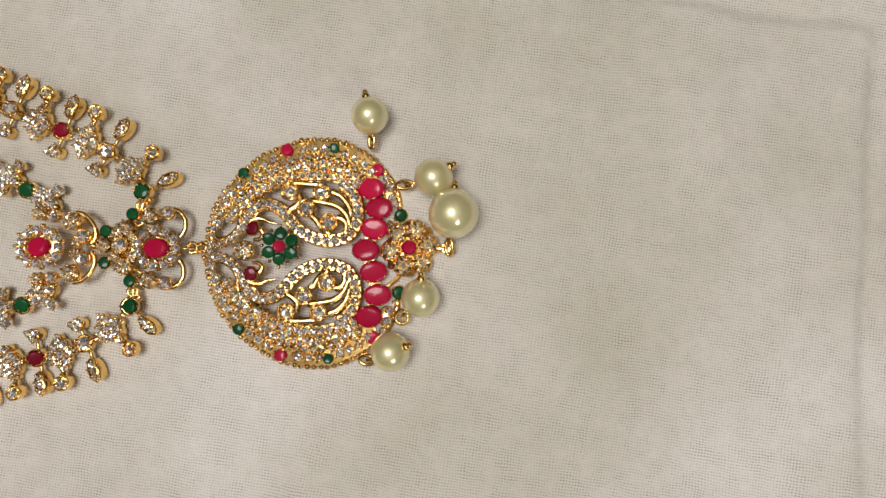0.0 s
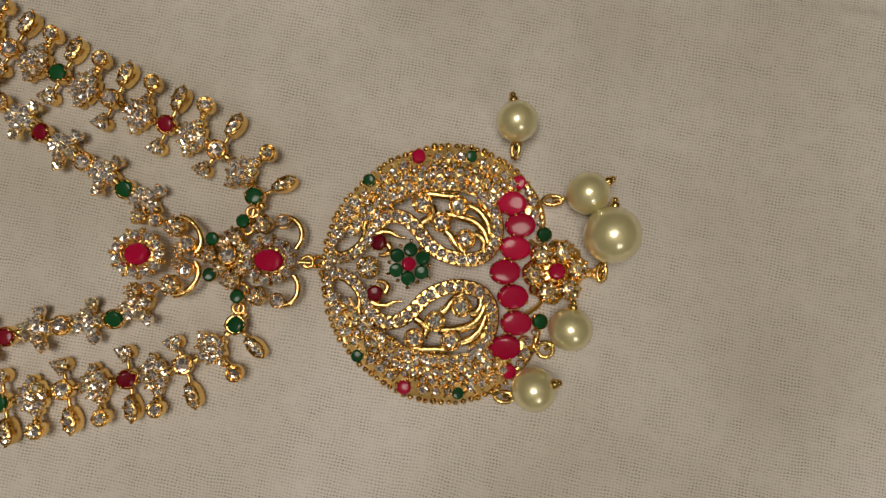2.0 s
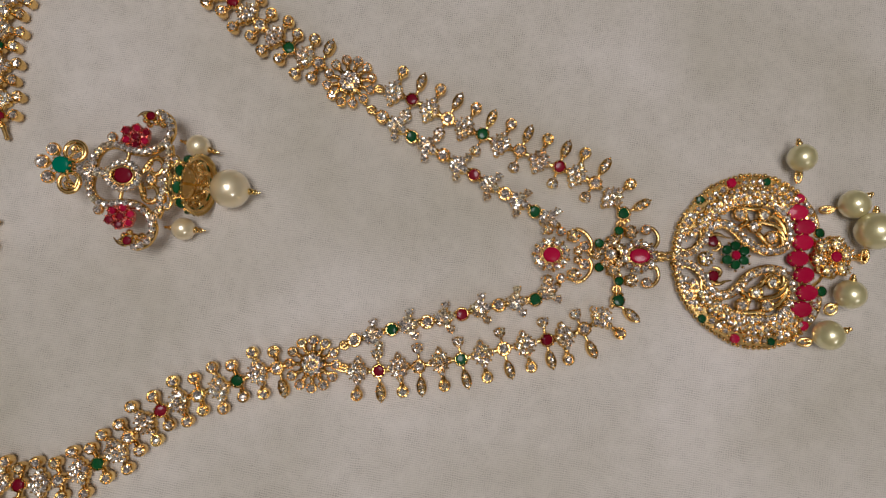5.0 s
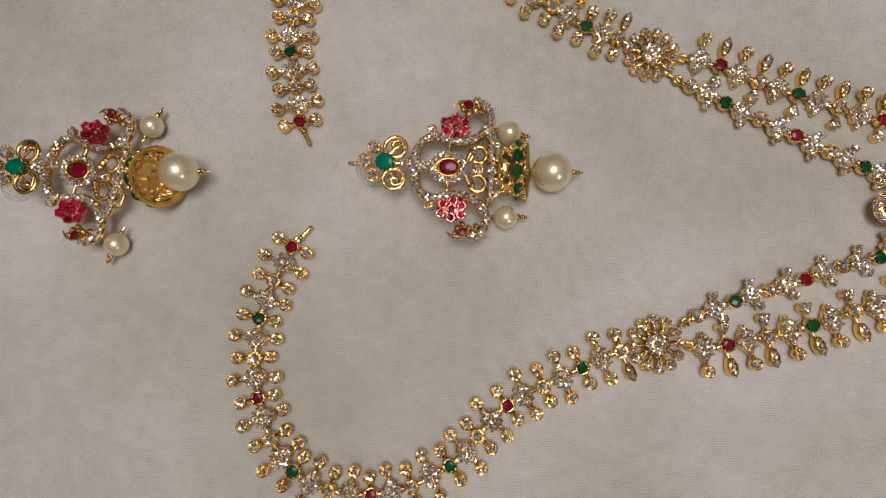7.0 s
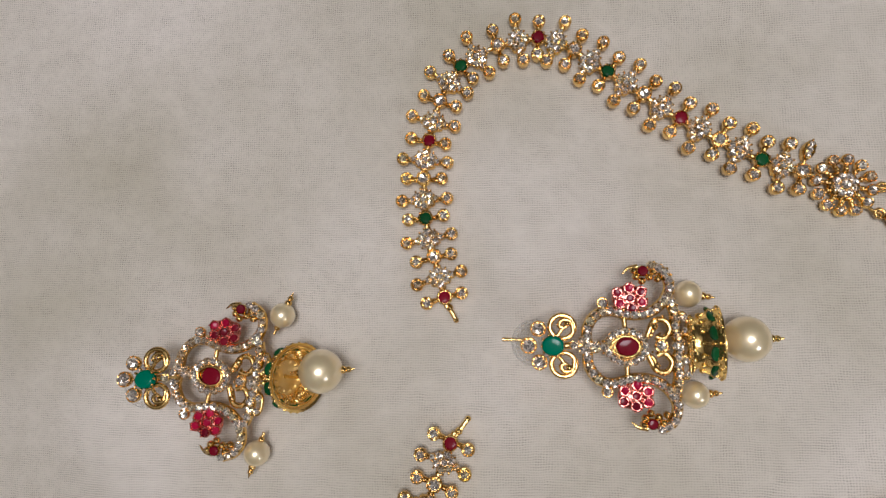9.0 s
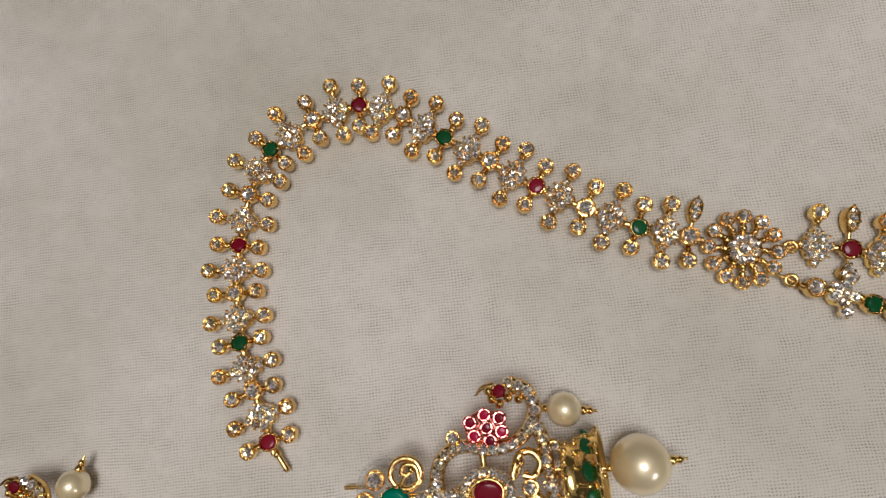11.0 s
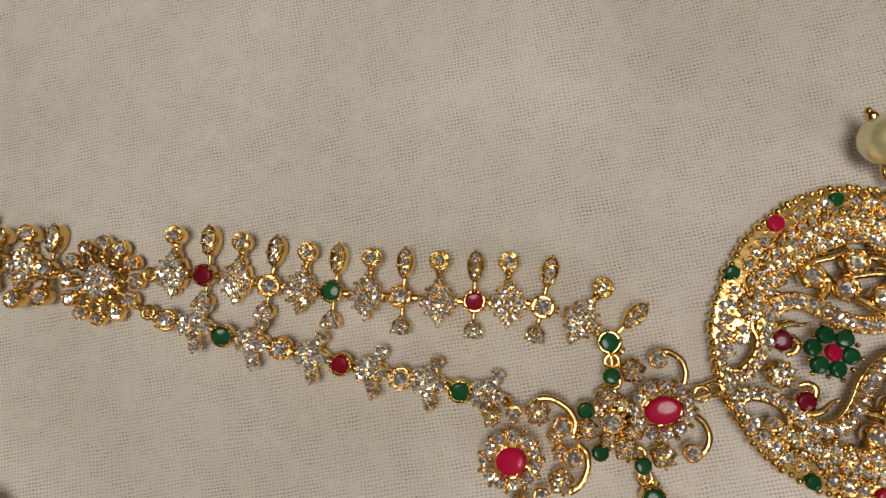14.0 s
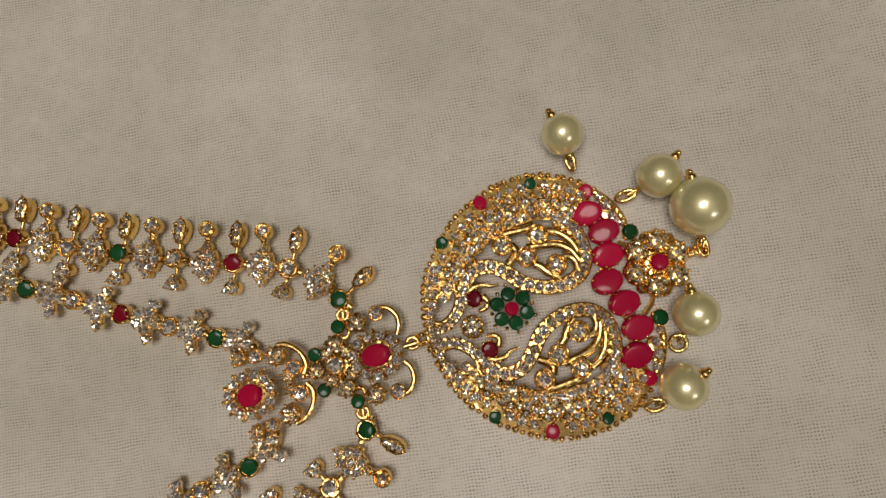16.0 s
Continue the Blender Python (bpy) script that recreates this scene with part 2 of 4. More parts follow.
CUT = faceted()
BUFF = Shape().lathe([(1.0, -0.45), (1.0, 0.02), (0.95, 0.12), (0.84, 0.21), (0.74, 0.24), (0.03, 0.25)], 18)
STONE = {k: CUT.mesh("stone_" + k, m, False) for k, m in (("white", WHITE), ("gold_tinted", GOLD_TINTED))}
STONE.update({k: BUFF.mesh("stone_" + k, m) for k, m in (("teal", TEAL), ("ruby", RUBY), ("dark_ruby", DARKRUBY), ("emerald", EMERALD))})
LABEL = {"white": "", "gold_tinted": "", "teal": "bright green oval stone", "ruby": "ruby red stone", "dark_ruby": "dark red stone", "emerald": "emerald green stone"}


def stone(kind, parent, x, y, z, r, ry=None, turn=0.0, name="stone"):
    return part(name, STONE[kind], parent, at(x, y, z, turn + random.uniform(-22, 22) * (ry is None), r, ry or r, min(r, ry or r), random.uniform(-14, 14), random.uniform(-14, 14)), LABEL[kind])


def pale(share):
    """White, or white tinted with the gold behind it, at random."""
    return "gold_tinted" if random.random() < share else "white"


def prongs(s, x, y, z, r, n, size, start=0.0):
    for i in range(n):
        a = 2 * math.pi * (i + start) / n
        s.ball(x + r * math.cos(a), y + r * math.sin(a), z, size, 6)


def cup(s, x, y, z0, z1, r, n=12):
    """A round bezel with a rim."""
    s.lathe([(r * 0.72, z0), (r * 0.92, z0 + 0.3 * (z1 - z0)), (r, z1 - 0.4), (r * 0.98, z1 - 0.15), (r * 0.92, z1), (r * 0.86, z1 - 0.1), (r * 0.82, z1 - 0.4)], n, Matrix.Translation((x, y, 0)))


# ---- setting: cloth, and an unseen plain room added to shape reflections ----
def ease(a, b, x):
    t = min(1.0, max(0.0, (x - a) / (b - a)))
    return t * t * (3 - 2 * t)


def cloth_height(x, y):
    """Height of the cloth in metres: nearly flat under the jewellery, soft creases, a folded edge to the east."""
    far = ease(0.0, 0.05, max(x - 0.150, -0.185 - x, abs(y - 0.01) - 0.10))
    h = far * 0.003 * (noise.noise((x * 11, y * 11, 0.3)) + 0.6 * noise.noise((x * 27, y * 23, 4.1)))
    # fine ripples, running mostly one way
    u, v = x * 0.8 + y * 0.6, y * 0.8 - x * 0.6
    h += 0.0008 * noise.noise((u * 50, v * 20, 7.0)) + 0.0004 * abs(noise.noise((x * 40, y * 95, 2.0)))
    # one flattened crease
    h += 0.0007 * math.exp(-((y - 0.005) / 0.0018) ** 2) * ease(-0.094, -0.085, x) * (1 - ease(-0.062, -0.040, x))
    # step of the folded edge with its rounded corner
    edge = 0.2195 + 0.0015 * math.sin(y * 40)
    brim = 0.0455 + 0.006 * ease(0.205, 0.175, x) + 0.0015 * math.sin(x * 70)
    inside = (1 - ease(edge, edge + 0.0022, x)) * (1 - ease(brim, brim + 0.0022, y) * ease(0.15, 0.19, x))
    h -= 0.0018 * (1 - inside)
    # the cloth falls away beyond the curve of the lower strand, and a slanting crease beside the pendant
    d = (-0.135 - x) * 0.8 + (-0.06 - y) * 0.5
    h -= 0.006 * ease(0.0, 0.035, d)
    c = (x - 0.102) * 0.92 - (y + 0.062) * 0.39
    h += 0.0011 * math.exp(-(c / 0.0028) ** 2) * (1 - ease(0.012, 0.03, abs(y + 0.066)))
    # low swell under the pearls
    h += 0.0023 * math.exp(-((x - 0.134) / 0.013) ** 2 - ((y - 0.003) / 0.024) ** 2)
    return h - 0.0006


def build_cloth():
    def steps(lo, a, b, hi, n):
        return [lo, lo * 0.8 + a * 0.2, (lo + a) / 2, a - 0.1, a - 0.03] + [a + (b - a) * i / n for i in range(n + 1)] + [b + 0.03, b + 0.1, (hi + b) / 2, hi * 0.8 + b * 0.2, hi]

    xs, ys = steps(-1.6, -0.27, 0.30, 1.6, 380), steps(-1.5, -0.19, 0.22, 1.5, 270)
    verts = [(x, y, cloth_height(x, y)) for y in ys for x in xs]
    n = len(xs)
    faces = [(j * n + i, j * n + i + 1, (j + 1) * n + i + 1, (j + 1) * n + i) for j in range(len(ys) - 1) for i in range(n - 1)]
    me = bpy.data.meshes.new("cloth")
    me.from_pydata(verts, [], faces)
    me.polygons.foreach_set("use_smooth", [True] * len(faces))
    me.materials.append(CLOTH)
    return tagged(new("ground_cloth", me), "cream woven cotton cloth lying softly creased", "cloth", kind="structure")


def slab_wall(name, label, lo, hi, mat=None):
    s = Shape()
    (a, b, c), (d, e, f) = lo, hi
    s.add([(a, b, c), (d, b, c), (d, e, c), (a, e, c), (a, b, f), (d, b, f), (d, e, f), (a, e, f)],
          [(0, 3, 2, 1), (4, 5, 6, 7), (0, 1, 5, 4), (1, 2, 6, 5), (2, 3, 7, 6), (3, 0, 4, 7)])
    return tagged(new(name, s.mesh(name, mat or PLASTER, False)), label, "wall", kind="structure")


build_cloth()
slab_wall("wall_north", "unseen dark wall added for reflections", (-1600, 1500, -700), (1600, 1600, 1700))
slab_wall("wall_south", "unseen dark wall added for reflections", (-1600, -1600, -700), (1600, -1500, 1700))
slab_wall("wall_east", "unseen dark wall added for reflections", (1600, -1600, -700), (1700, 1600, 1700))
slab_wall("wall_west", "unseen dark wall added for reflections", (-1700, -1600, -700), (-1600, 1600, 1700))
slab_wall("ceiling", "unseen bright ceiling added for reflections", (-1700, -1600, 1700), (1700, 1600, 1800), CEILING)
slab_wall("floor", "plain floor of the room", (-1700, -1600, -800), (1700, 1600, -700))

# ---- necklace ----
necklace = thing("necklace", "long gold necklace with white, red and green stones, pearl pendant", "necklace")


def make_bezel():
    s = Shape()
    cup(s, 0, 0, 0.0, 2.6, 1.9, 16)
    prongs(s, 0, 0, 2.55, 1.6, 4, 0.42, 0.5)
    s.tube([(-2.5, 0, 1.2), (-1.4, 0, 1.3)], 0.7)
    s.tube([(1.4, 0, 1.3), (2.5, 0, 1.2)], 0.7)
    return s.mesh("bezel", GOLD)


def make_cluster():
    s = Shape()
    out = []
    for i in range(24):
        a = 2 * math.pi * i / 24
        r = 2.5 + 0.3 * math.cos(6 * a)
        out.append((r * math.cos(a), r * math.sin(a)))
    s.slab(out, 0.0, 1.7)
    for side in (1, -1):
        s.slab([(0.9 * math.cos(a), side * 2.9 + 0.9 * math.sin(a)) for a in (2 * math.pi * k / 10 for k in range(10))], 0.1, 1.6)
        s.ball(0, side * 3.75, 1.9, 0.34, 6)
        s.tube([(side * 1.6, 0.7, 1.1), (side * 2.9, 0.35, 1.2)], 0.5, 6)
        s.tube([(side * 1.6, -0.7, 1.1), (side * 2.9, -0.35, 1.2)], 0.5, 6)
    prongs(s, 0, 0, 2.25, 2.65, 12, 0.32, 0.5)
    prongs(s, 0, 0, 2.5, 0.95, 6, 0.26, 0.5)
    return s.mesh("flower_setting", GOLD)


def make_star():
    """Three-pointed spray of the inner strands."""
    s = Shape()
    s.tube([(-2.8, 0, 1.1), (2.8, 0, 1.1)], 0.75, 8)
    s.slab([(2.2 * math.cos(a), (1.9 + 0.3 * math.cos(3 * a)) * math.sin(a)) for a in (2 * math.pi * k / 18 for k in range(18))], 0.0, 1.5)
    s.tube([(0.6, -2.8, 1.0), (0.1, 0, 1.1), (0.6, 2.8, 1.0)], 0.6, 8)
    for x, y in STAR:
        s.lathe([(0.55, 0.1), (0.85, 1.1), (0.95, 1.8), (0.6, 1.9)], 8, Matrix.Translation((x, y, 0)))
        prongs(s, x, y, 2.1, 0.95, 3, 0.27, 0.25)
    s.ball(-2.3, 0, 1.6, 0.95, 8)
    s.ball(2.4, 0.1, 1.6, 0.95, 8)
    return s.mesh("spray_setting", GOLD)


STAR = [(-1.5, 0.75), (-1.5, -0.75), (0.0, 1.5), (0.0, -1.5), (0.1, 0.0), (1.5, 0.0), (0.7, 3.0), (0.7, -3.0)]


def make_sprig(length):
    s = Shape()
    s.tube([(0, 1.3, 1.0), (0, length * 0.6, 1.3), (0, length - 0.8, 1.1)], 0.55, 8)
    s.ball(0, length * 0.52, 1.4, 0.75, 8)
    s.lathe([(1.15, 0.0), (1.42, 0.5), (1.56, 1.8), (1.62, 2.7), (1.5, 2.95), (1.2, 2.8), (1.15, 2.3)], 16, Matrix.Translation((0, length, 0)))
    s.ball(0, length - 1.5, 1.6, 0.8, 8)
    prongs(s, 0, length, 3.0, 1.22, 4, 0.33)
    return s.mesh("sprig", GOLD)


def make_leaf(length):
    s = Shape()
    s.tube([(0, 1.3, 1.0), (0, length - 2.0, 1.2)], 0.42, 6)
    s.slab([(1.3 * math.sin(a) * (1 - 0.15 * math.cos(a)), length - 2.45 * math.cos(a)) for a in (2 * math.pi * i / 16 for i in range(16))], 0.1, 2.6)
    for x, y in ((0, 2.45), (0.9, 1.2), (-0.9, 1.2), (1.05, -0.4), (-1.05, -0.4), (0.5, -1.8), (-0.5, -1.8)):
        s.ball(x, length + y, 2.65, 0.3, 6)
    return s.mesh("leaf_sprig", GOLD)


def make_drop(length):
    """Small three-stone drop."""
    s = Shape()
    s.tube([(0, 1.3, 1.0), (0, length - 0.9, 1.1)], 0.38, 6)
    s.slab([(1.5 * math.sin(a), length + 0.5 - 1.35 * math.cos(a)) for a in (2 * math.pi * i / 12 for i in range(12))], 0.0, 2.2)
    for x, y in ((0, -1.0), (1.3, 1.3), (-1.3, 1.3), (0, 0.6)):
        s.ball(x, length + y, 2.5, 0.34, 6)
    return s.mesh("drop_sprig", GOLD)


LONG, SHORT = 5.5, 4.3
BEZEL, CLUSTER, STARSET = make_bezel(), make_cluster(), make_star()
SPRIG = {d: make_sprig(d) for d in (LONG, SHORT, 6.0)}
LEAF, DROP = make_leaf(5.4), make_drop(3.9)


def add_bezel(x, y, turn, kind):
    p = part("bezel", BEZEL, necklace, at(x, y, 0.15, turn, 1, rx=random.uniform(-7, 7), ry=random.uniform(-7, 7)))
    stone(kind, p, 0, 0, 2.45, 1.46)


def add_cluster(x, y, turn):
    p = part("flower_setting", CLUSTER, necklace, at(x, y, 0.2, turn, 1, rx=random.uniform(-8, 8), ry=random.uniform(-8, 8)))
    stone("white", p, 0, 0, 2.4, 0.9)
    for i in range(6):
        a = math.pi * i / 3
        stone(pale(0.3), p, 1.8 * math.cos(a), 1.8 * math.sin(a), 2.1, 0.95)
    for side in (1, -1):
        stone(pale(0.3), p, 0, 2.95 * side, 1.9, 0.75)


def add_star(x, y, turn):
    p = part("spray_setting", STARSET, necklace, at(x, y, 0.2, turn, 1.14, 1.06, 1.1, rx=random.uniform(-8, 8), ry=random.uniform(-8, 8)))
    for sx, sy in STAR:
        stone(pale(0.35), p, sx, sy, 2.05, 1.02)


def add_sprig(x, y, turn, length):
    p = part("sprig", SPRIG[length], necklace, at(x, y, 0, turn + random.uniform(-4, 4)))
    stone(pale(0.35), p, 0, length, 2.65, 1.22)


def add_leaf(x, y, turn):
    p = part("leaf_sprig", LEAF, necklace, at(x, y, 0, turn + random.uniform(-3, 3)))
    for d, r in ((-1.2, 0.66), (0.1, 0.8), (1.4, 0.66)):
        stone(pale(0.6), p, 0, 5.4 + d, 2.6, r)


def add_drop(x, y, turn):
    p = part("drop_sprig", DROP, necklace, at(x, y, 0, turn))
    for dx, d in ((0, -0.25), (0.75, 0.95), (-0.75, 0.95)):
        stone(pale(0.35), p, dx, 3.9 + d, 2.35, 0.8)


def stations(gems, before=(), after=()):
    """Places of the stones along a strand: between two gems a flower, a round stone and a flower."""
    line = smooth_line(gems, 4)
    full = list(before) + line + list(after)
    out = []
    for i, p in enumerate(full):
        a, b = Vector(full[max(i - 1, 0)]), Vector(full[min(i + 1, len(full) - 1)])
        out.append((p[0], p[1], math.degrees(math.atan2((b - a).y, (b - a).x)), i - len(before)))
    return out


def single_strand(gems, lead):
    """Strand with a row of sprigs on both sides. lead: the flower setting and the round stone beside the rosette."""
    for x, y, turn, k in stations(gems, lead):
        if k == -2:
            add_bezel(x, y, turn, "white")
            add_leaf(x, y, turn + (180 if gems[0][1] > 0 else 0))
            add_sprig(x, y, turn + (0 if gems[0][1] > 0 else 180), SHORT)
        elif k % 2:
            add_cluster(x, y, turn)
            add_sprig(x, y, turn, LONG)
            add_sprig(x, y, turn + 180, LONG)
        else:
            kind = "white" if k % 4 else (("emerald", "dark_ruby")[(k // 4) % 2])
            add_bezel(x, y, turn, kind)
            add_sprig(x, y, turn, SHORT)
            add_sprig(x, y, turn + 180, SHORT)


def outer_strand(gems, lead, out, last, splay):
    """Outer of the two strands: sprigs and leaves outwards, small drops inwards. out: the turn of the outer side; last: the
    final four places, where the strand bends; splay: the turns of the last sprig and leaf."""
    for x, y, turn, k in stations(gems, lead, last):
        if k % 2:
            add_cluster(x, y, turn)
            add_sprig(x, y, splay[0] if k == 11 else turn + out, 6.0)
        else:
            add_bezel(x, y, turn, "white" if k % 4 else (("dark_ruby", "emerald")[(k // 4) % 2]))
            add_leaf(x, y, splay[1] if k == 12 else turn + out)
            if k < 12:
                add_drop(x, y, turn + out + 180)


def inner_strand(gems, lead, tail):
    for x, y, turn, k in stations(gems, lead, tail):
        if k % 2:
            add_star(x, y, turn)
        else:
            add_bezel(x, y, turn, "white" if k % 4 else (("emerald", "dark_ruby")[(k // 4) % 2]))


def make_petal():
    s = Shape()
    s.tube([(2.9, 0, 1.3), (5.0, 0, 1.2)], 0.6, 8)
    cup(s, 6.1, 0, 0.0, 2.0, 1.45, 10)
    s.ball(3.9, 0, 1.5, 0.7, 8)
    prongs(s, 6.1, 0, 2.05, 1.15, 4, 0.28, 0.5)
    return s.mesh("petal", GOLD)


PETAL = make_petal()


def rosette(x, y, turn):
    s = Shape()
    s.lathe([(2.9, 0.3), (3.6, 0.9), (3.3, 1.8), (0.5, 2.2)], 18)
    n = 12
    prongs(s, 0, 0, 2.4, 3.0, 12, 0.3)
    p = part("rosette", s.mesh("rosette", GOLD), necklace, at(x, y, 0, turn))
    for i in range(n):
        part("petal", PETAL, p, at(0, 0, 0, 360 * i / n))
    stone("white", p, 0, 0, 2.7, 1.1)
    for i in range(8):
        a = 2 * math.pi * i / 8
        stone(pale(0.3), p, 2.1 * math.cos(a), 2.1 * math.sin(a), 2.4, 0.88)
    for i in range(n):
        a = 2 * math.pi * i / n
        stone(pale(0.4), p, 6.1 * math.cos(a), 6.1 * math.sin(a), 1.9, 1.15)


UPPER = [(-15.9, 54.1), (-32.0, 66.9), (-46.3, 81.3), (-61.6, 93.1), (-81.6, 89.1), (-92.2, 71.6), (-95.4, 52.4), (-93.7, 32.8)]
LOWER = [(-24.8, -35.8), (-44.2, -43.9), (-59.3, -57.5), (-79.2, -63.5), (-98.2, -56.8), (-106.8, -38.5), (-105.8, -18.2), (-96.7, -0.2)]
single_strand(UPPER, [(-7.6, 49.6), (-11.6, 51.7)])
single_strand(LOWER, [(-14.6, -32.2), (-19.7, -33.7)])
outer_strand([(18.4, 40.3), (37.4, 30.8), (57.9, 22.6)], [(13.2, 42.4)], 0, [(62.8, 21.0), (67.6, 18.6), (72.3, 14.8), (75.4, 10.5)], (-51, -61))
outer_strand([(11.5, -32.4), (33.0, -28.6), (55.1, -23.0)], [(6.0, -32.6)], 180, [(59.6, -22.2), (64.7, -20.4), (69.5, -17.2), (73.3, -12.6)], (-131, -132))
inner_strand([(18.4, 30.2), (35.5, 19.9), (51.6, 10.7)], [(9.9, 35.2), (14.2, 32.9)], [(55.3, 8.3)])
inner_strand([(14.7, -21.7), (33.1, -16.9), (51.8, -12.7)], [(5.0, -24.8), (9.8, -23.2)], [(55.7, -10.4)])
rosette(0.9, 45.1, 10)
rosette(-5.7, -31.1, 0)


# ---- pendant: a domed openwork disc; u runs along the necklace, w across ----
PX, PY = 103.8, -1.0


def dome(u, w):
    return max(0.0, 2.4 * (1 - ((u - 3) ** 2 + w * w) / 480.0))


def bent(s):
    s.v = [(x, y, z + dome(x, y)) for x, y, z in s.v]
    return s


def gold_part(name, s, m=None, parent=None, label=""):
    return part(name, s.mesh(name, GOLD), parent or necklace, m, label)


def inset(line, d):
    """A line moved to its right side by d."""
    out = []
    for i, p in enumerate(line):
        a, b = Vector(line[max(i - 1, 0)]), Vector(line[min(i + 1, len(line) - 1)])
        t = (b - a).normalized()
        out.append((p[0] + t.y * d, p[1] - t.x * d))
    return out


HALF = [(-15.5, 0.0), (-15.1, 2.9), (-14.1, 7.3), (-11.9, 11.6), (-9.3, 14.8), (-6.3, 17.4), (-2.9, 19.6), (1.5, 21.3), (5.8, 22.0), (10.1, 21.8), (14.4, 20.3), (17.5, 18.4), (19.8, 16.2)]
INNER = [(-10.0, 5.4), (-8.6, 7.4), (-6.4, 9.6), (-3.6, 11.2), (0.0, 13.0), (4.0, 14.0), (8.0, 14.1), (11.8, 13.2), (14.3, 12.4)]
SCROLL = [(-7.4, 4.6), (-6.6, 7.0), (-4.6, 8.9), (-1.6, 8.9), (1.0, 7.0), (3.0, 4.7), (5.8, 3.0), (9.3, 2.3), (12.6, 3.0), (14.6, 5.2), (15.0, 8.2), (14.2, 11.2), (11.9, 13.3)]
MOUNTS = [(1.6, 11.5), (8.0, 11.5), (5.1, 8.4), (9.5, 5.7)]


def flip(line, side):
    return [(x, y * side) for x, y in line]


def pendant_half(side):
    rim = smooth_line(HALF, 6)
    inner = smooth_line(INNER, 8)
    crescent = rim[12:]
    n = len(inner)
    step = (len(crescent) - 1) / (n - 1)
    outer = [crescent[round(i * step)] for i in range(n)]
    plate = Shape().strip(flip(outer, side), flip(inner, side), 0.3, 1.5)
    plate.tube([(*p, 0.8) for p in flip(inset(rim, 0.5), side)], 0.6, 8)
    for x, y, _ in spaced(flip(inset(rim, -0.25), side), 1.35):
        plate.ball(x + random.uniform(-0.15, 0.15), y + random.uniform(-0.15, 0.15), 1.35 + random.uniform(-0.2, 0.2), random.uniform(0.52, 0.72), 8)
    seats = []
    for x, y, _ in spaced(inset(rim[10:-3], 1.75), 2.15):
        seats.append((x, y * side, random.uniform(0.7, 1.0), random.uniform(0.0, 0.25)))
        prongs(plate, x, y * side, 1.9, 1.05, 4, 0.3, random.random())
    # rosettes of five small stones on raised petals
    for x, y, t in spaced(inset(rim[20:-7], 4.5), 3.75):
        y *= side
        turn = random.uniform(0, 6.28)
        plate.lathe([(2.0, 0.8), (2.15, 1.5), (1.8, 2.1), (0.6, 2.5)], 10, Matrix.Translation((x, y, 0)))
        seats.append((x, y, random.uniform(0.6, 0.82), 0.85))
        for k in range(5):
            a = turn + 2 * math.pi * k / 5
            seats.append((x + 1.4 * math.cos(a), y + 1.4 * math.sin(a), random.uniform(0.5, 0.7), 0.45))
            plate.ball(x + 1.95 * math.cos(a + 0.6), y + 1.95 * math.sin(a + 0.6), 2.1, random.uniform(0.34, 0.55), 7)
            plate.ball(x + 0.9 * math.cos(a + 0.6), y + 0.9 * math.sin(a + 0.6), 2.6, 0.25, 6)
    for x, y, t in spaced(inset(rim[22:-9], 6.9), 1.9):
        plate.ball(x, y * side, 1.6, random.uniform(0.45, 0.7), 7)
    for x, y, _ in spaced(inset(inner, -0.9), 1.6):
        seats.append((x, y * side, random.uniform(0.68, 0.85), 0.15))
    for d in (-0.05, -1.8):
        for x, y, t in spaced(inset(inner, d), 1.6):
            plate.ball(x, y * side, 1.75, 0.34, 6)
    body = gold_part("crescent", bent(plate), at(PX, PY, -0.2, 0, 1.0, 1.03, 1.0))
    marks = [("ruby", 0.3, 20.0, 1.2), ("emerald", 9.8, 20.5, 1.0), ("emerald", -8.3, 15.2, 1.05)]
    for x, y, r, up in seats:
        if all(math.hypot(x - mx, abs(y) - my) > 1.5 for _, mx, my, _ in marks):
            stone(pale(0.35), body, x, y, 1.75 + up + dome(x, y), r)
    for kind, mx, my, r in marks:
        stone(kind, body, mx, my * side, 2.1 + dome(mx, my), r)

    # rim and leaf openings towards the chain
    left, seats = Shape(), []
    c, s_ = math.cos(radians(42)), math.sin(radians(42))
    for cx, cy, ra, rb in ((-11.2, 4.7, 3.3, 1.9), (-7.3, 7.5, 1.5, 1.0)):
        loop = [(cx + ra * math.cos(a) * c - rb * math.sin(a) * s_, cy + ra * math.cos(a) * s_ + rb * math.sin(a) * c) for a in (2 * math.pi * k / 20 for k in range(20))]
        left.tube([(*q, 1.2) for q in flip(loop, side)], 0.5, 7, True)
    band = smooth_line([(-13.4, 1.2), (-11.2, 1.6), (-9.2, 3.0), (-7.8, 4.8), (-7.2, 6.0)], 4)
    left.ribbon(flip(band, side), 1.5, 0.3, 1.4)
    for d in (-0.8, 0.8):
        for x, y, _ in spaced(flip(inset(band, d), side), 1.2):
            left.ball(x, y, 1.7, 0.33, 6)
    mesh = gold_part("leaf_frame", bent(left), at(PX, PY, -0.2, 0, 1.0, 1.03, 1.0))
    for x, y, _ in spaced(flip(inset(smooth_line(HALF[:4], 6), 0.9), side), 1.5):
        stone(pale(0.5), mesh, x, y, 1.7 + dome(x, y), 0.76)
    for x, y, _ in spaced(flip(band, side), 1.5):
        stone(pale(0.5), mesh, x, y, 1.8 + dome(x, y), 0.76)

    # scroll set with two rows of small stones
    line = smooth_line(SCROLL, 6)
    s = Shape().ribbon(flip(line, side), 2.0, 0.4, 1.6)
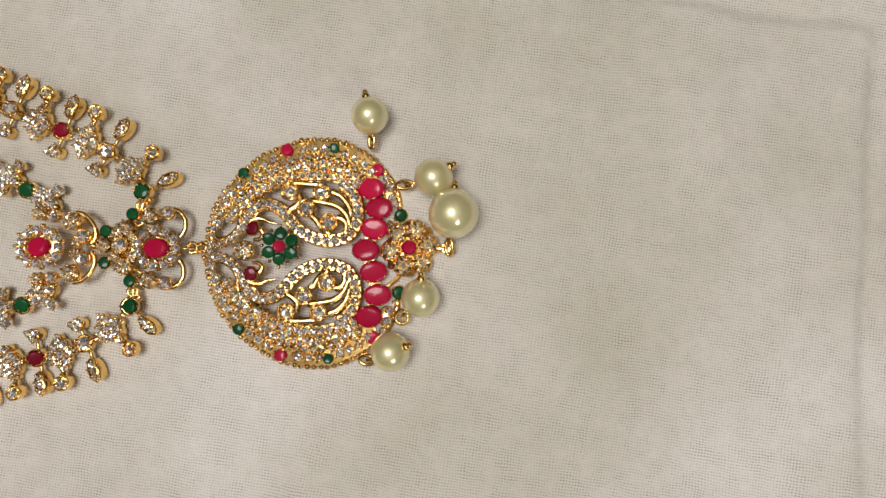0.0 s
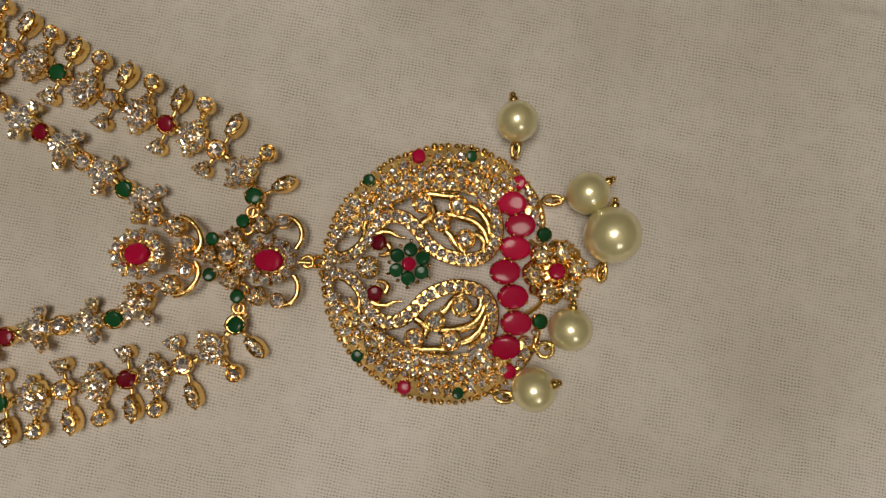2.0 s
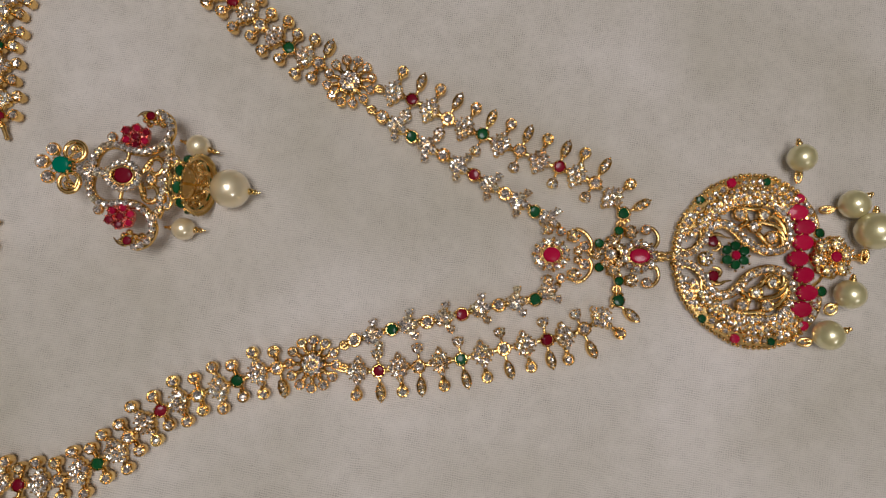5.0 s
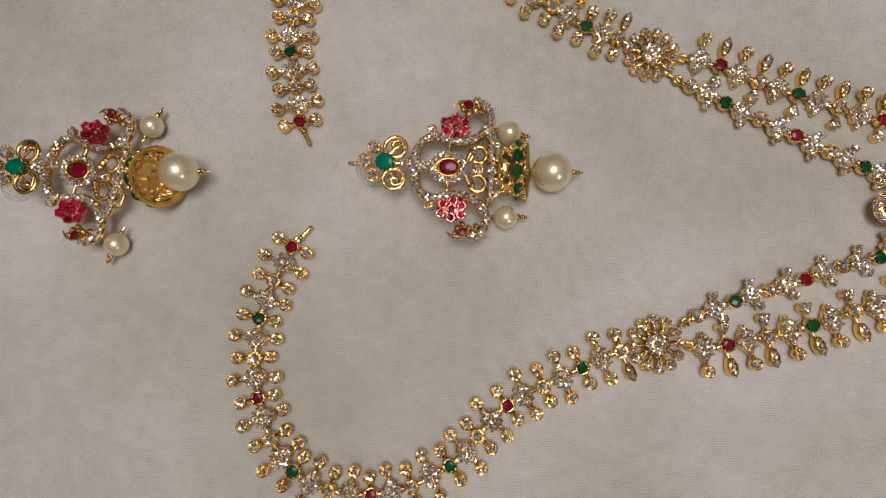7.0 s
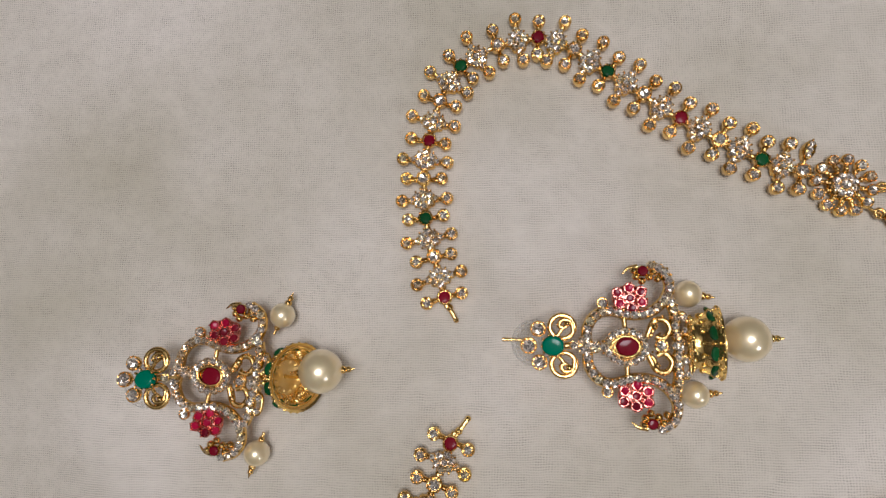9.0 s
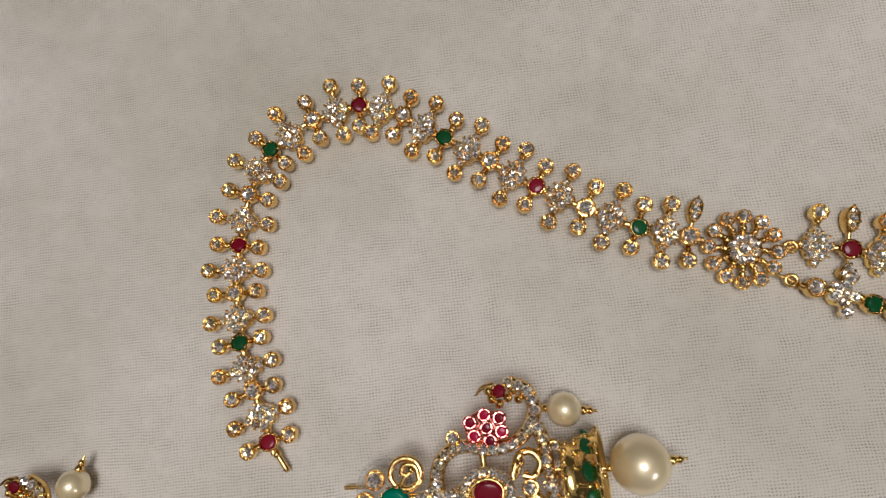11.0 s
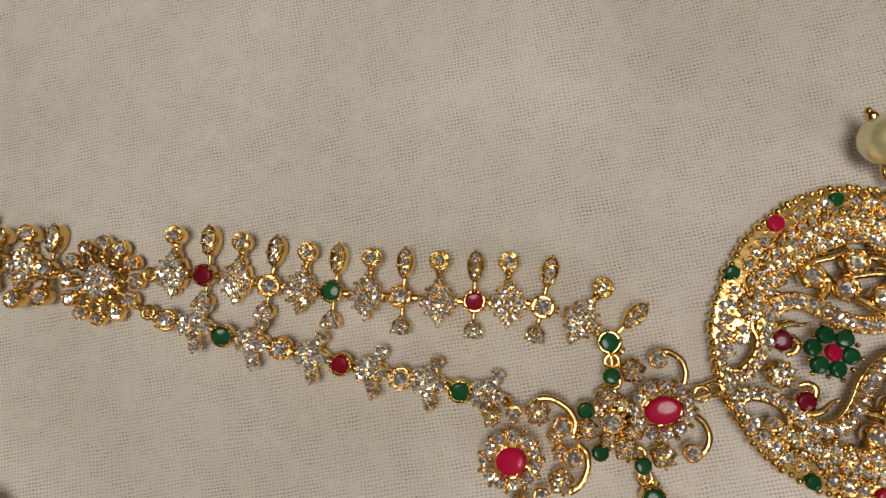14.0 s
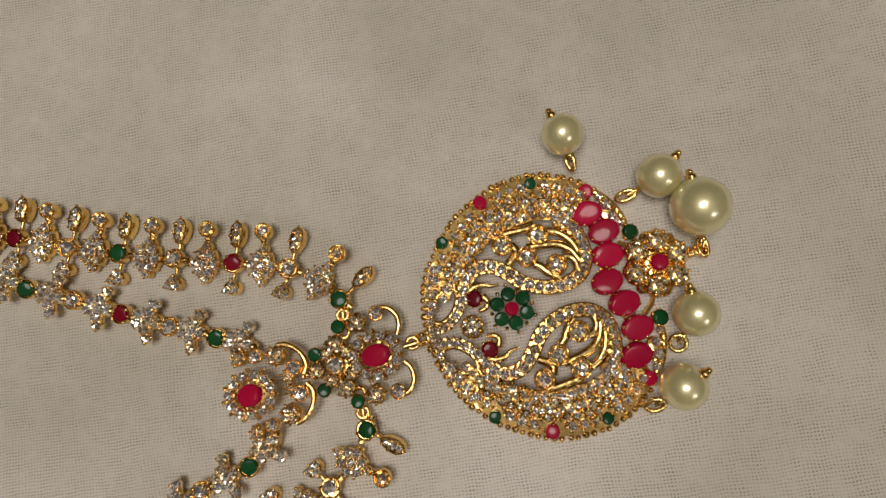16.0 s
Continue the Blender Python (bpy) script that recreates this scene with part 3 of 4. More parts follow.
    for d in (-1.0, 1.0):
        s.tube([(*q, 1.0) for q in flip(inset(line, d), side)], 0.3, 6)
        for x, y, _ in spaced(flip(inset(line, d * 0.95), side), 1.3):
            s.ball(x, y, 1.9, 0.33, 6)
    scroll = gold_part("scroll", bent(s), at(PX, PY, -0.2, 0, 1.0, 1.03, 1.0))
    for x, y, _ in spaced(flip(line, side), 1.75):
        stone(pale(0.3), scroll, x, y, 1.95 + dome(x, y), random.uniform(0.85, 1.02))

    # four round stones on curling stems
    stems = Shape()
    for pts in ([(9.6, 11.9), (11.6, 11.0), (13.2, 9.2), (13.9, 7.0)], [(5.6, 10.0), (8.2, 9.7), (11.0, 9.0), (12.8, 7.4), (13.6, 5.4)],
                [(11.0, 6.8), (12.0, 6.6), (12.9, 5.6), (12.9, 4.2)], [(3.2, 11.3), (3.7, 10.0), (2.9, 9.0), (1.6, 8.2)], [(6.0, 7.0), (7.0, 6.2), (7.8, 5.0), (9.6, 3.6)],
                [(0.4, 12.9), (3.0, 13.4), (6.0, 13.2), (8.0, 13.3)]):
        stems.tube([(*p, 1.2) for p in flip(smooth_line(pts, 5), side)], 0.78, 8)
    for mx, my in MOUNTS:
        stems.lathe([(1.5, 0.2), (1.75, 1.0), (1.85, 2.5), (1.72, 2.75), (1.5, 2.5), (1.35, 1.6)], 18, Matrix.Translation((mx, my * side, 0)))
    m = gold_part("stem_work", bent(stems), at(PX, PY, -0.2, 0, 1.0, 1.03, 1.0))
    for mx, my in MOUNTS:
        stone("white", m, mx, my * side, 1.95 + dome(mx, my), 1.42)

    # hooked beak with a dark red stone
    hook = Shape()
    cup(hook, -5.7, 4.4 * side, 0.3, 2.0, 1.55, 12)
    hook.tube([(*p, 1.3) for p in flip(smooth_line([(-6.6, 5.7), (-5.0, 6.3), (-3.6, 6.2), (-2.4, 5.6), (-0.9, 5.4)], 5), side)], 0.85, 8, taper=0.8)
    hook.tube([(*p, 1.1) for p in flip(smooth_line([(-4.2, 4.4), (-3.6, 3.2), (-4.4, 2.3), (-5.6, 2.2)], 5), side)], 0.7, 8, taper=0.5)
    prongs(hook, -5.7, 4.4 * side, 2.2, 1.5, 6, 0.3)
    m = gold_part("hook", bent(hook), at(PX, PY, -0.2, 0, 1.0, 1.03, 1.0))
    stone("dark_ruby", m, -5.7, 4.4 * side, 2.0 + dome(-5.7, 4.4), 1.3)


def ruby_row():
    rubies = [(17.3, 12.6), (19.1, 8.8), (18.4, 4.8), (16.8, 0.7), (18.5, -3.6), (19.3, -8.0), (17.6, -12.3)]
    s = Shape()
    line = smooth_line([(18.6, 17.0), (17.4, 12.8), (18.7, 8.8), (18.2, 4.8), (17.2, 0.6), (18.2, -3.8), (19.0, -8.2), (17.4, -12.4), (18.4, -16.4)], 6)
    s.ribbon(line, 2.2, 0.2, 0.9)
    for x, y in rubies:
        for k in range(8):
            a = 2 * math.pi * (k + 0.5) / 8
            s.ball(x + 2.55 * math.cos(a), y + 1.95 * math.sin(a), 2.1, 0.33, 6)
    # outer border beside the red stones
    for side in (1, -1):
        edge = flip(smooth_line([(19.8, 16.2), (21.6, 14.2), (22.9, 11.6), (23.3, 9.0), (22.6, 6.6)], 5), side)
        s.tube([(*p, 0.9) for p in edge], 0.7, 8)
        for x, y, _ in spaced(edge, 1.2):
            s.ball(x, y, 1.4, 0.45, 6)
        s.slab([(21.2 + 1.7 * math.cos(a), side * 12.2 + 2.2 * math.sin(a)) for a in (2 * math.pi * k / 12 for k in range(12))], 0.3, 1.6)
        cup(s, 23.6, 7.5 * side, 0.0, 1.7, 1.5, 12)
        s.tube([(21.0, 6.4 * side, 1.0), (23.0, 5.0 * side, 1.2), (24.0, 3.6 * side, 1.2)], 0.5, 6)
    p = gold_part("red_stone_band", bent(s), at(PX, PY, -0.2, 0, 1.0, 1.03, 1.0))
    for x, y in rubies:
        stone("ruby", p, x, y, 1.9 + dome(x, y), 2.75, 2.12, random.uniform(-8, 8))
    for side in (1, -1):
        stone("ruby", p, 18.6, 16.4 * side, 1.8 + dome(18.6, 16.4), 1.25)
        for x, y, r in ((21.2, 13.0, 0.95), (21.6, 11.0, 0.85), (20.4, 14.8, 0.75), (22.6, 9.4, 0.6)):
            stone("white", p, x, y * side, 1.8 + dome(x, y), r)
        stone("emerald", p, 23.6, 7.5 * side, 1.75 + dome(23.6, 7.5), 1.2)


def green_flower():
    s = Shape()
    for k in range(6):
        a = math.pi * k / 3 + 0.5
        cup(s, 2.55 * math.cos(a), 2.55 * math.sin(a), 1.2, 2.4, 1.2, 10)
        s.ball(3.5 * math.cos(a + 0.52), 3.5 * math.sin(a + 0.52), 2.4, 0.42, 6)
        s.ball(4.1 * math.cos(a), 4.1 * math.sin(a), 2.2, 0.42, 6)
    cup(s, 0, 0, 1.0, 2.8, 1.2, 10)
    s.tube([(1.2, 2.2, 1.2), (3.2, 5.0, 0.6)], 0.4)
    p = gold_part("green_flower", s, at(PX, 0.0, 1.7))
    stone("ruby", p, 0, 0, 2.95, 1.2)
    for k in range(6):
        a = math.pi * k / 3 + 0.5
        stone("emerald", p, 2.55 * math.cos(a), 2.55 * math.sin(a), 2.4, 1.24)


def paved_flower():
    s = Shape()
    out = []
    for i in range(48):
        a = 2 * math.pi * i / 48
        r = 5.3 + 0.55 * math.cos(8 * a)
        out.append((r * math.cos(a), r * math.sin(a)))
    s.slab(out, 0.3, 1.4, 0.5)
    for i in range(6):
        a = math.pi * i / 3 + 0.2
        s.lathe([(2.0, 0.6), (2.15, 1.4), (1.7, 2.2), (0.5, 2.5)], 12, Matrix.Translation((3.75 * math.cos(a), 3.75 * math.sin(a), 0)))
        prongs(s, 3.75 * math.cos(a), 3.75 * math.sin(a), 2.05, 1.95, 9, 0.32)
    cup(s, 0, 0, 1.0, 3.2, 1.6, 12)
    prongs(s, 0, 0, 2.9, 1.75, 6, 0.36)
    cup(s, 7.4, 0.1, 0.2, 2.2, 1.3, 10)
    s.tube([(5.0, 0, 1.2), (7.0, 0, 1.2)], 0.8)
    s.tube([(7.4, 0.1, 1.2), (8.6, 0.9, 1.4), (8.8, -0.6, 1.2), (7.8, -1.4, 1.0)], 0.42)
    p = gold_part("paved_flower", s, at(129.4, 0.2, 1.8))
    stone("ruby", p, 0, 0, 3.2, 1.35)
    for i in range(6):
        a = math.pi * i / 3 + 0.2
        x, y = 3.75 * math.cos(a), 3.75 * math.sin(a)
        stone("white", p, x, y, 2.5, 0.62)
        for k in range(6):
            c = math.pi * k / 3 + a
            stone("gold_tinted", p, x + 1.25 * math.cos(c), y + 1.25 * math.sin(c), 2.15, 0.56)


def pearl_drop(x, y, r, lift, cap, ring):
    """A pearl with its bead cap and wire ring."""
    ball = Shape().ball(0, 0, r, r, 32)
    p = part("pearl", ball.mesh("pearl", PEARL), necklace, at(x, y, lift))
    s = Shape()
    cx, cy, cz = cap
    d = Vector((cx - x, cy - y, cz - r)).normalized()
    tip = Vector((x, y, r)) + d * (r + 0.1)
    s.ball(*tip, 0.95, 10)
    s.ball(*(tip + d * 0.9), 0.65, 8)
    part("cap", s.mesh("cap", GOLD), p, at(-x, -y, 0), "small gold bead cap")
    w = Shape()
    rx, ry = ring
    b = (Vector((rx, ry, 0)) - Vector((x, y, 0))).normalized()
    q = Vector((x, y, 0)) + b * r * 0.93
    w.tube(smooth_line([(q.x, q.y, 1.6), ((q.x * 2 + rx) / 3 + 0.3, (q.y * 2 + ry) / 3, 1.9), (rx, ry, 1.3)], 5), 0.42, 6)
    w.tube([(rx + 1.1 * math.cos(a) * (0.5 + abs(b.x)), ry + 1.1 * math.sin(a) * (0.5 + abs(b.y)), 1.3 + 0.5 * math.sin(a + 1)) for a in (2 * math.pi * k / 12 for k in range(12))], 0.42, 6, True)
    w.ball(rx - b.x * 0.9, ry - b.y * 0.9, 1.2, 0.75, 8)
    part("ring", w.mesh("ring", GOLD), p, at(-x, -y), "thin gold wire ring")


def ruby_ornament(x, y, turn, long):
    """Oval red stone in a ring of white stones with gold loops and petals."""
    s = Shape()
    s.slab([(3.7 * math.cos(a), 3.3 * math.sin(a)) for a in (2 * math.pi * k / 20 for k in range(20))], 0.2, 1.7)
    for k in range(11):
        a = 2 * math.pi * (k + 0.5) / 11
        s.ball(4.75 * math.cos(a), 4.3 * math.sin(a), 2.35, 0.42, 7)
        s.tube([(3.4 * math.cos(a), 3.0 * math.sin(a), 1.0), (4.9 * math.cos(a), 4.45 * math.sin(a), 1.9)], 0.4, 6)
        s.ball(2.9 * math.cos(a), 2.3 * math.sin(a), 3.0, 0.3, 6)
    petals, wheels, greens = [], [], []
    for side in (1, -1):
        if long:
            s.tube([(*p, 1.1) for p in flip(smooth_line([(2.4, 7.9), (4.0, 7.4), (5.2, 5.8), (5.2, 3.8), (4.4, 2.4)], 5), side)], 0.55, 8)
            wheels += [(2.0, 7.0 * side, 1.3)]
            petals += [(-1.9, 6.4 * side, 1.75), (-6.7, 3.8 * side, 1.75)]
            greens += [(-5.2, 6.7 * side), (-10.4, 3.2 * side)]
        else:
            s.tube([(*p, 1.1) for p in flip(smooth_line([(6.6, 7.0), (8.4, 6.5), (10.2, 4.6), (10.8, 2.4), (10.0, 0.8)], 5), side)], 0.55, 8)
            wheels += [(8.7, 2.3 * side, 1.35)]
            petals += [(6.0, 5.2 * side, 1.8)]
            wheels += [(2.6, 6.1 * side, 1.15)]
            petals += [(7.2, 1.2 * side, 1.1), (-0.6, 6.6 * side, 1.25)]
    if long:
        wheels += [(-7.4, 0.4, 1.6)]
        petals += [(-11.0, 0.4, 1.5)]
        s.slab([(-6.2 + 2.2 * math.cos(a), 3.0 * math.sin(a)) for a in (2 * math.pi * k / 14 for k in range(14))], 0.1, 0.7)
        petals += [(-4.9, 2.1, 1.2), (-5.0, -1.9, 1.2), (-8.6, 2.6, 1.2), (-8.7, -2.0, 1.2)]
        s.tube([(5.0, 0, 1.2), (7.4, 0, 1.2)], 0.5)
    else:
        s.tube([(9.6, 0.3, 1.0), (11.6, 0.5, 1.0)], 0.5)
        s.ball(10.6, 0.4, 1.2, 0.8, 8)
    for px, py, r in petals:
        s.slab([(px + r * (1 + 0.12 * math.cos(5 * a)) * math.cos(a), py + r * (1 + 0.12 * math.cos(5 * a)) * math.sin(a)) for a in (2 * math.pi * k / 20 for k in range(20))], 0.2, 1.6)
        prongs(s, px, py, 1.9, r * 0.95, 7, 0.33)
    for px, py, r in wheels:
        cup(s, px, py, 0.1, 2.2, r + 0.15, 14)
    for px, py in greens:
        cup(s, px, py, 0.1, 2.0, 1.35, 10)
    p = gold_part("red_stone_ornament", s, at(x, y, 1.2 if long else 1.9, turn))
    stone("ruby", p, 0, 0, 2.7, 2.6 if long else 2.25, 1.95, name="oval_stone")
    for k in range(11):
        a = 2 * math.pi * k / 11
        stone("white", p, 3.85 * math.cos(a), 3.4 * math.sin(a), 2.15, 0.98)
    for px, py, r in petals:
        for k in range(4):
            a = 2 * math.pi * (k + 0.3) / 4
            stone("gold_tinted", p, px + r * 0.5 * math.cos(a), py + r * 0.5 * math.sin(a), 1.9, r * 0.42)
    for px, py, r in wheels:
        stone("white", p, px, py, 2.15, r * 0.95)
    for px, py in greens:
        stone("emerald", p, px, py, 1.95, 1.12)


for side in (1, -1):
    pendant_half(side)
knot = Shape().lathe([(1.9, 0.4), (2.1, 1.2), (1.6, 1.9), (0.5, 2.2)], 12)
prongs(knot, 0, 0, 1.9, 1.85, 9, 0.36)
knot_part = gold_part("knot", knot, at(PX - 7.4, PY, 1.6))
stone("white", knot_part, 0, 0, 2.25, 0.7)
for k in range(5):
    stone("white", knot_part, 1.2 * math.cos(1.257 * k), 1.2 * math.sin(1.257 * k), 1.95, 0.6)
ruby_row()
green_flower()
paved_flower()
ruby_ornament(78.9, -0.8, 0, True)
ruby_ornament(55.8, -1.0, 0, False)
pearl_drop(121.1, 26.0, 3.65, 1.7, (120.2, 30.0, 3.9), (121.3, 21.6))
pearl_drop(133.9, 13.9, 3.75, 2.2, (136.8, 15.8, 4.4), (128.2, 12.7))
pearl_drop(137.9, 6.8, 4.85, 2.8, (138.0, 12.1, 5.2), (137.2, 0.6))
pearl_drop(131.9, -9.5, 3.75, 2.3, (132.0, -5.6, 4.8), (128.2, -13.4))
pearl_drop(126.3, -20.0, 3.8, 1.8, (128.8, -18.9, 5.4), (121.5, -22.0))

links = Shape()
links.tube([(85.4 + 1.0 * math.cos(a), -0.6 + 1.0 * math.sin(a), 1.5) for a in (2 * math.pi * k / 14 for k in range(14))], 0.45, 6, True)
links.tube([(87.2 + 1.2 * math.cos(a), -0.5 + 0.9 * math.sin(a), 1.4 + 0.6 * math.cos(a)) for a in (2 * math.pi * k / 14 for k in range(14))], 0.45, 6, True)
gold_part("jump_ring", links)
for a, b in (((75.4, 10.4), (74.2, 5.6)), ((73.3, -12.6), (73.8, -7.2)), ((4.8, 39.4), (9.0, 36.0)), ((0.2, -27.0), (4.0, -25.2)), ((6.6, 43.6), (11.0, 43.2)), ((0.6, -31.6), (3.8, -32.2))):
    s = Shape()
    d = (Vector(b) - Vector(a)).normalized()
    s.tube([(*a, 1.1), (*b, 1.1)], 0.38, 6)
    q = Vector(a).lerp(Vector(b), 0.55)
    s.tube([(q.x + 1.05 * math.cos(t), q.y + 0.95 * math.sin(t), 1.3) for t in (2 * math.pi * k / 12 for k in range(12))], 0.42, 6, True)
    s.tube([(b[0] + d.x * 0.9 + 1.0 * math.cos(t), b[1] + d.y * 0.9 + 1.0 * math.sin(t), 1.0) for t in (2 * math.pi * k / 12 for k in range(12))], 0.4, 6, True)
    gold_part("link", s)
# plain pins that end the two strands
for a, b in (((-93.7, 32.8), (-91.7, 27.2)), ((-96.7, -0.2), (-92.1, 4.3))):
    s = Shape()
    s.tube([(*a, 1.2), ((a[0] + b[0]) / 2, (a[1] + b[1]) / 2, 1.3), (*b, 1.0)], 0.6, 8)
    s.ball(*b, 1.0, 0.72, 8)
    q = Vector(a).lerp(Vector(b), 0.45)
    s.ball(q.x, q.y, 1.3, 0.95, 8)
    gold_part("end_pin", s)


# ---- earrings ----
def raised(s, z):
    s.v = [(x, y, c + z) for x, y, c in s.v]
    return s


def pearl_on_wire(parent, x, y, r, toward, z=None):
    z = r if z is None else z
    p = part("pearl", Shape().ball(0, 0, 0, r, 28).mesh("pearl", PEARL2), parent, at(x, y, z))
    d = Vector((math.cos(radians(toward)), math.sin(radians(toward)), 0))
    s = Shape()
    s.ball(*(d * (r + 0.2)), 0.95, 8)
    s.ball(*(d * (r + 1.4)), 0.75, 8)
    s.tube([tuple(d * (r + 1.4)), tuple(d * (r + 2.8))], 0.4, 6, taper=0.5)
    s.tube([tuple(d * -r), tuple(d * -(r + 2.0))], 0.4, 6)
    s.ball(*(d * -(r + 0.3)), 0.8, 8)
    part("cap", s.mesh("cap", GOLD), p, None, "small gold bead cap")
    return p


def earring(x, y, turn, label, body_turn, body_at, bell_at, bell_turn, bell_tip, pearl_at, small, post, disc, stud_z, z):
    e = thing("earring", label, "earring", at(x, y, 0, turn), "pair of earrings")
    # stud: a green stone with three white stones and two gold loops
    s = Shape()
    s.slab([(2.4 * math.cos(a), 2.2 * math.sin(a)) for a in (2 * math.pi * k / 16 for k in range(16))], 5.6, 6.9)
    whites = [(-5.2, 0.2, 1.9), (-3.0, 3.8, 1.8), (-3.0, -3.5, 1.8)]
    for wx, wy, r in whites:
        cup(s, wx, wy, 5.4, 7.4, r, 12)
    for side in (1, -1):
        s.tube([(2.3 + 2.7 * math.cos(a), side * (4.1 + 2.6 * math.sin(a)), 6.2) for a in (2 * math.pi * k / 20 for k in range(20))], 0.6, 8, True)
        s.tube([(1.0, side * 2.0, 6.4), (2.2, side * 3.6, 6.6), (3.6, side * 4.6, 6.4)], 0.45, 6)
        s.tube([(*q, 6.6) for q in flip(smooth_line([(4.6, 3.0), (4.2, 5.2), (2.4, 5.6), (1.6, 4.4), (2.6, 3.8)], 4), side)], 0.52, 6)
        s.ball(3.4, side * 4.8, 6.6, 0.8, 8)
    prongs(s, 0, 0, 7.7, 2.4, 10, 0.38)
    s.tube([(2.6, 0, 6.2), (7.5, 0, 6.0)], 0.8)
    s.tube([(-0.4, 0.2, 5.6), (-0.6, 0.4, 0.4)], 0.45, 8)
    stud = part("stud", s.mesh("stud", GOLD), e, at(0, 0, stud_z))
    stone("teal", stud, 0, 0, 7.5, 2.45, 2.15)
    for wx, wy, r in ((4.6, 0.0, 1.1), (6.4, 1.1, 0.9), (6.4, -1.1, 0.9)):
        stone(pale(0.3), stud, wx, wy, 6.8, r)
    for wx, wy, r in whites:
        stone("white", stud, wx, wy, 7.3, r * 0.84)
    clutch = Shape().lathe([(1.2, 0.0), (4.8, 0.1), (5.5, 0.7), (5.2, 1.3), (2.0, 1.9), (1.3, 3.2)], 28, Matrix.Translation((*disc, 0)))
    for r, h in ((5.3, 0.9), (4.3, 1.5)):
        clutch.tube([(disc[0] + r * math.cos(a), disc[1] + r * math.sin(a), h) for a in (2 * math.pi * k / 28 for k in range(28))], 0.22, 6, True)
    part("backing", clutch.mesh("backing", SILICONE), e, None, "clear silicone backing disc").visible_shadow = False
    if post:
        part("post", Shape().tube([(-4.0, 1.2, 1.0), (-11.0, 1.6, 0.6)], 0.42, 8).mesh("post", GOLD), e, None, "thin gold post")

    # body: openwork round a red drop
    base = at(*body_at, 0, body_turn)
    s = Shape()
    arcs = [[(-8.3, 0.5), (-8.2, 3.9), (-6.4, 6.8), (-3.2, 7.9), (1.2, 6.9), (5.0, 7.2), (8.2, 9.2), (10.0, 12.6), (9.0, 16.0), (6.2, 17.6)],
            [(-8.6, 0.6), (-6.6, 0.4), (-4.8, 0.0)], [(4.6, 2.0), (6.2, 5.2), (8.4, 5.6), (9.6, 3.6), (8.2, 1.6), (6.4, 2.0)],
            [(11.4, 0.6), (10.6, 3.4), (10.8, 6.4), (10.0, 9.4)]]
    paved = []
    for side in (1, -1):
        for i, line in enumerate(arcs):
            c = flip(smooth_line(line, 5), side)
            s.tube([(*p, z) for p in c], 1.25 if i in (0, 3) else 0.7, 8)
            if i in (0, 1, 3):
                paved += [(px, py) for px, py, _ in spaced(c, 1.75)]
            for px, py, _ in spaced(c, 1.6):
                s.ball(px + 0.8, py + 0.7, z + 0.9, 0.34, 6)
        cup(s, 4.4, 16.4 * side, z - 0.4, z + 1.3, 1.3, 10)
        s.tube([(*p, z) for p in flip(smooth_line([(3.6, 17.4), (1.6, 17.2), (0.2, 16.0)], 4), side)], 0.7, 6, taper=0.8)
        for bx, by in ((3.0, 15.2), (5.8, 15.0), (4.2, 14.2), (2.6, 16.6), (6.8, 16.2), (7.6, 14.6)):
            s.ball(bx, by * side, z + 0.4, 0.95, 7)
        s.tube([(12.2 + 1.2 * math.cos(a), side * (4.6 + 2.4 * math.sin(a)), z + 0.3) for a in (2 * math.pi * k / 14 for k in range(14))], 0.5, 6, True)
        s.tube([(4.2, 1.4 * side, z), (5.6, 2.4 * side, z), (6.4, 4.2 * side, z + 0.3)], 0.45, 6)
        s.ball(6.2, 4.2 * side, z + 0.6, 0.85, 8)
        cup(s, -4.6, 9.6 * side, z - 0.4, z + 1.2, 1.35, 10)
    ring = [(-4.4 * math.cos(a) - (0.8 if abs(a) < 0.5 else 0), 3.8 * math.sin(a)) for a in (2 * math.pi * (k - 9) / 18 for k in range(18))]
    s.slab(ring, z - 0.6, z + 0.6)
    for px, py in ring:
        s.ball(px, py, z + 0.6, 0.36, 6)
    s.tube([(2.8 * math.cos(a) * (1.15 if math.cos(a) < -0.9 else 1), 2.25 * math.sin(a), z + 1.0) for a in (2 * math.pi * k / 16 for k in range(16))], 0.32, 6, True)
    cup(s, 7.4, 0, z - 0.4, z + 1.3, 1.55, 12)
    s.tube([(0, 3.6, z), (0, 7.0, z)], 0.6)
    s.tube([(0, -3.6, z), (0, -7.0, z)], 0.6)
    body = part("openwork", s.mesh("openwork", GOLD), e, base)
    stone("dark_ruby", body, 0.2, 0, z + 1.1, 2.5, 2.0, name="drop_stone")
    for k in range(16):
        a = 2 * math.pi * k / 16
        stone(pale(0.25), body, 4.1 * math.cos(a), 3.5 * math.sin(a), z + 0.95, 0.95)
    for i, (px, py) in enumerate(paved):
        stone(pale(0.35), body, px, py, z + 1.1, 1.0)
    for side in (1, -1):
        flower = [(1.3 + fx, side * (10.6 + fy)) for fx, fy in ((-2.6, 1.1), (0.0, 2.1), (2.5, 1.3), (-2.2, -1.2), (0.1, -0.1), (2.6, -1.0), (0.4, -2.3))]
        r = Shape().slab([(1.2 + 3.6 * math.cos(a), side * 10.6 + 2.9 * math.sin(a)) for a in (2 * math.pi * k / 18 for k in range(18))], z - 0.5, z + 0.8)
        for fx, fy in flower:
            cup(r, fx, fy, z - 0.2, z + 1.3, 1.3, 10)
            prongs(r, fx, fy, z + 1.35, 1.15, 5, 0.3, random.random())
        part("flower_setting", r.mesh("flower_setting", ROSE), body, None, "rose gold setting of red stones")
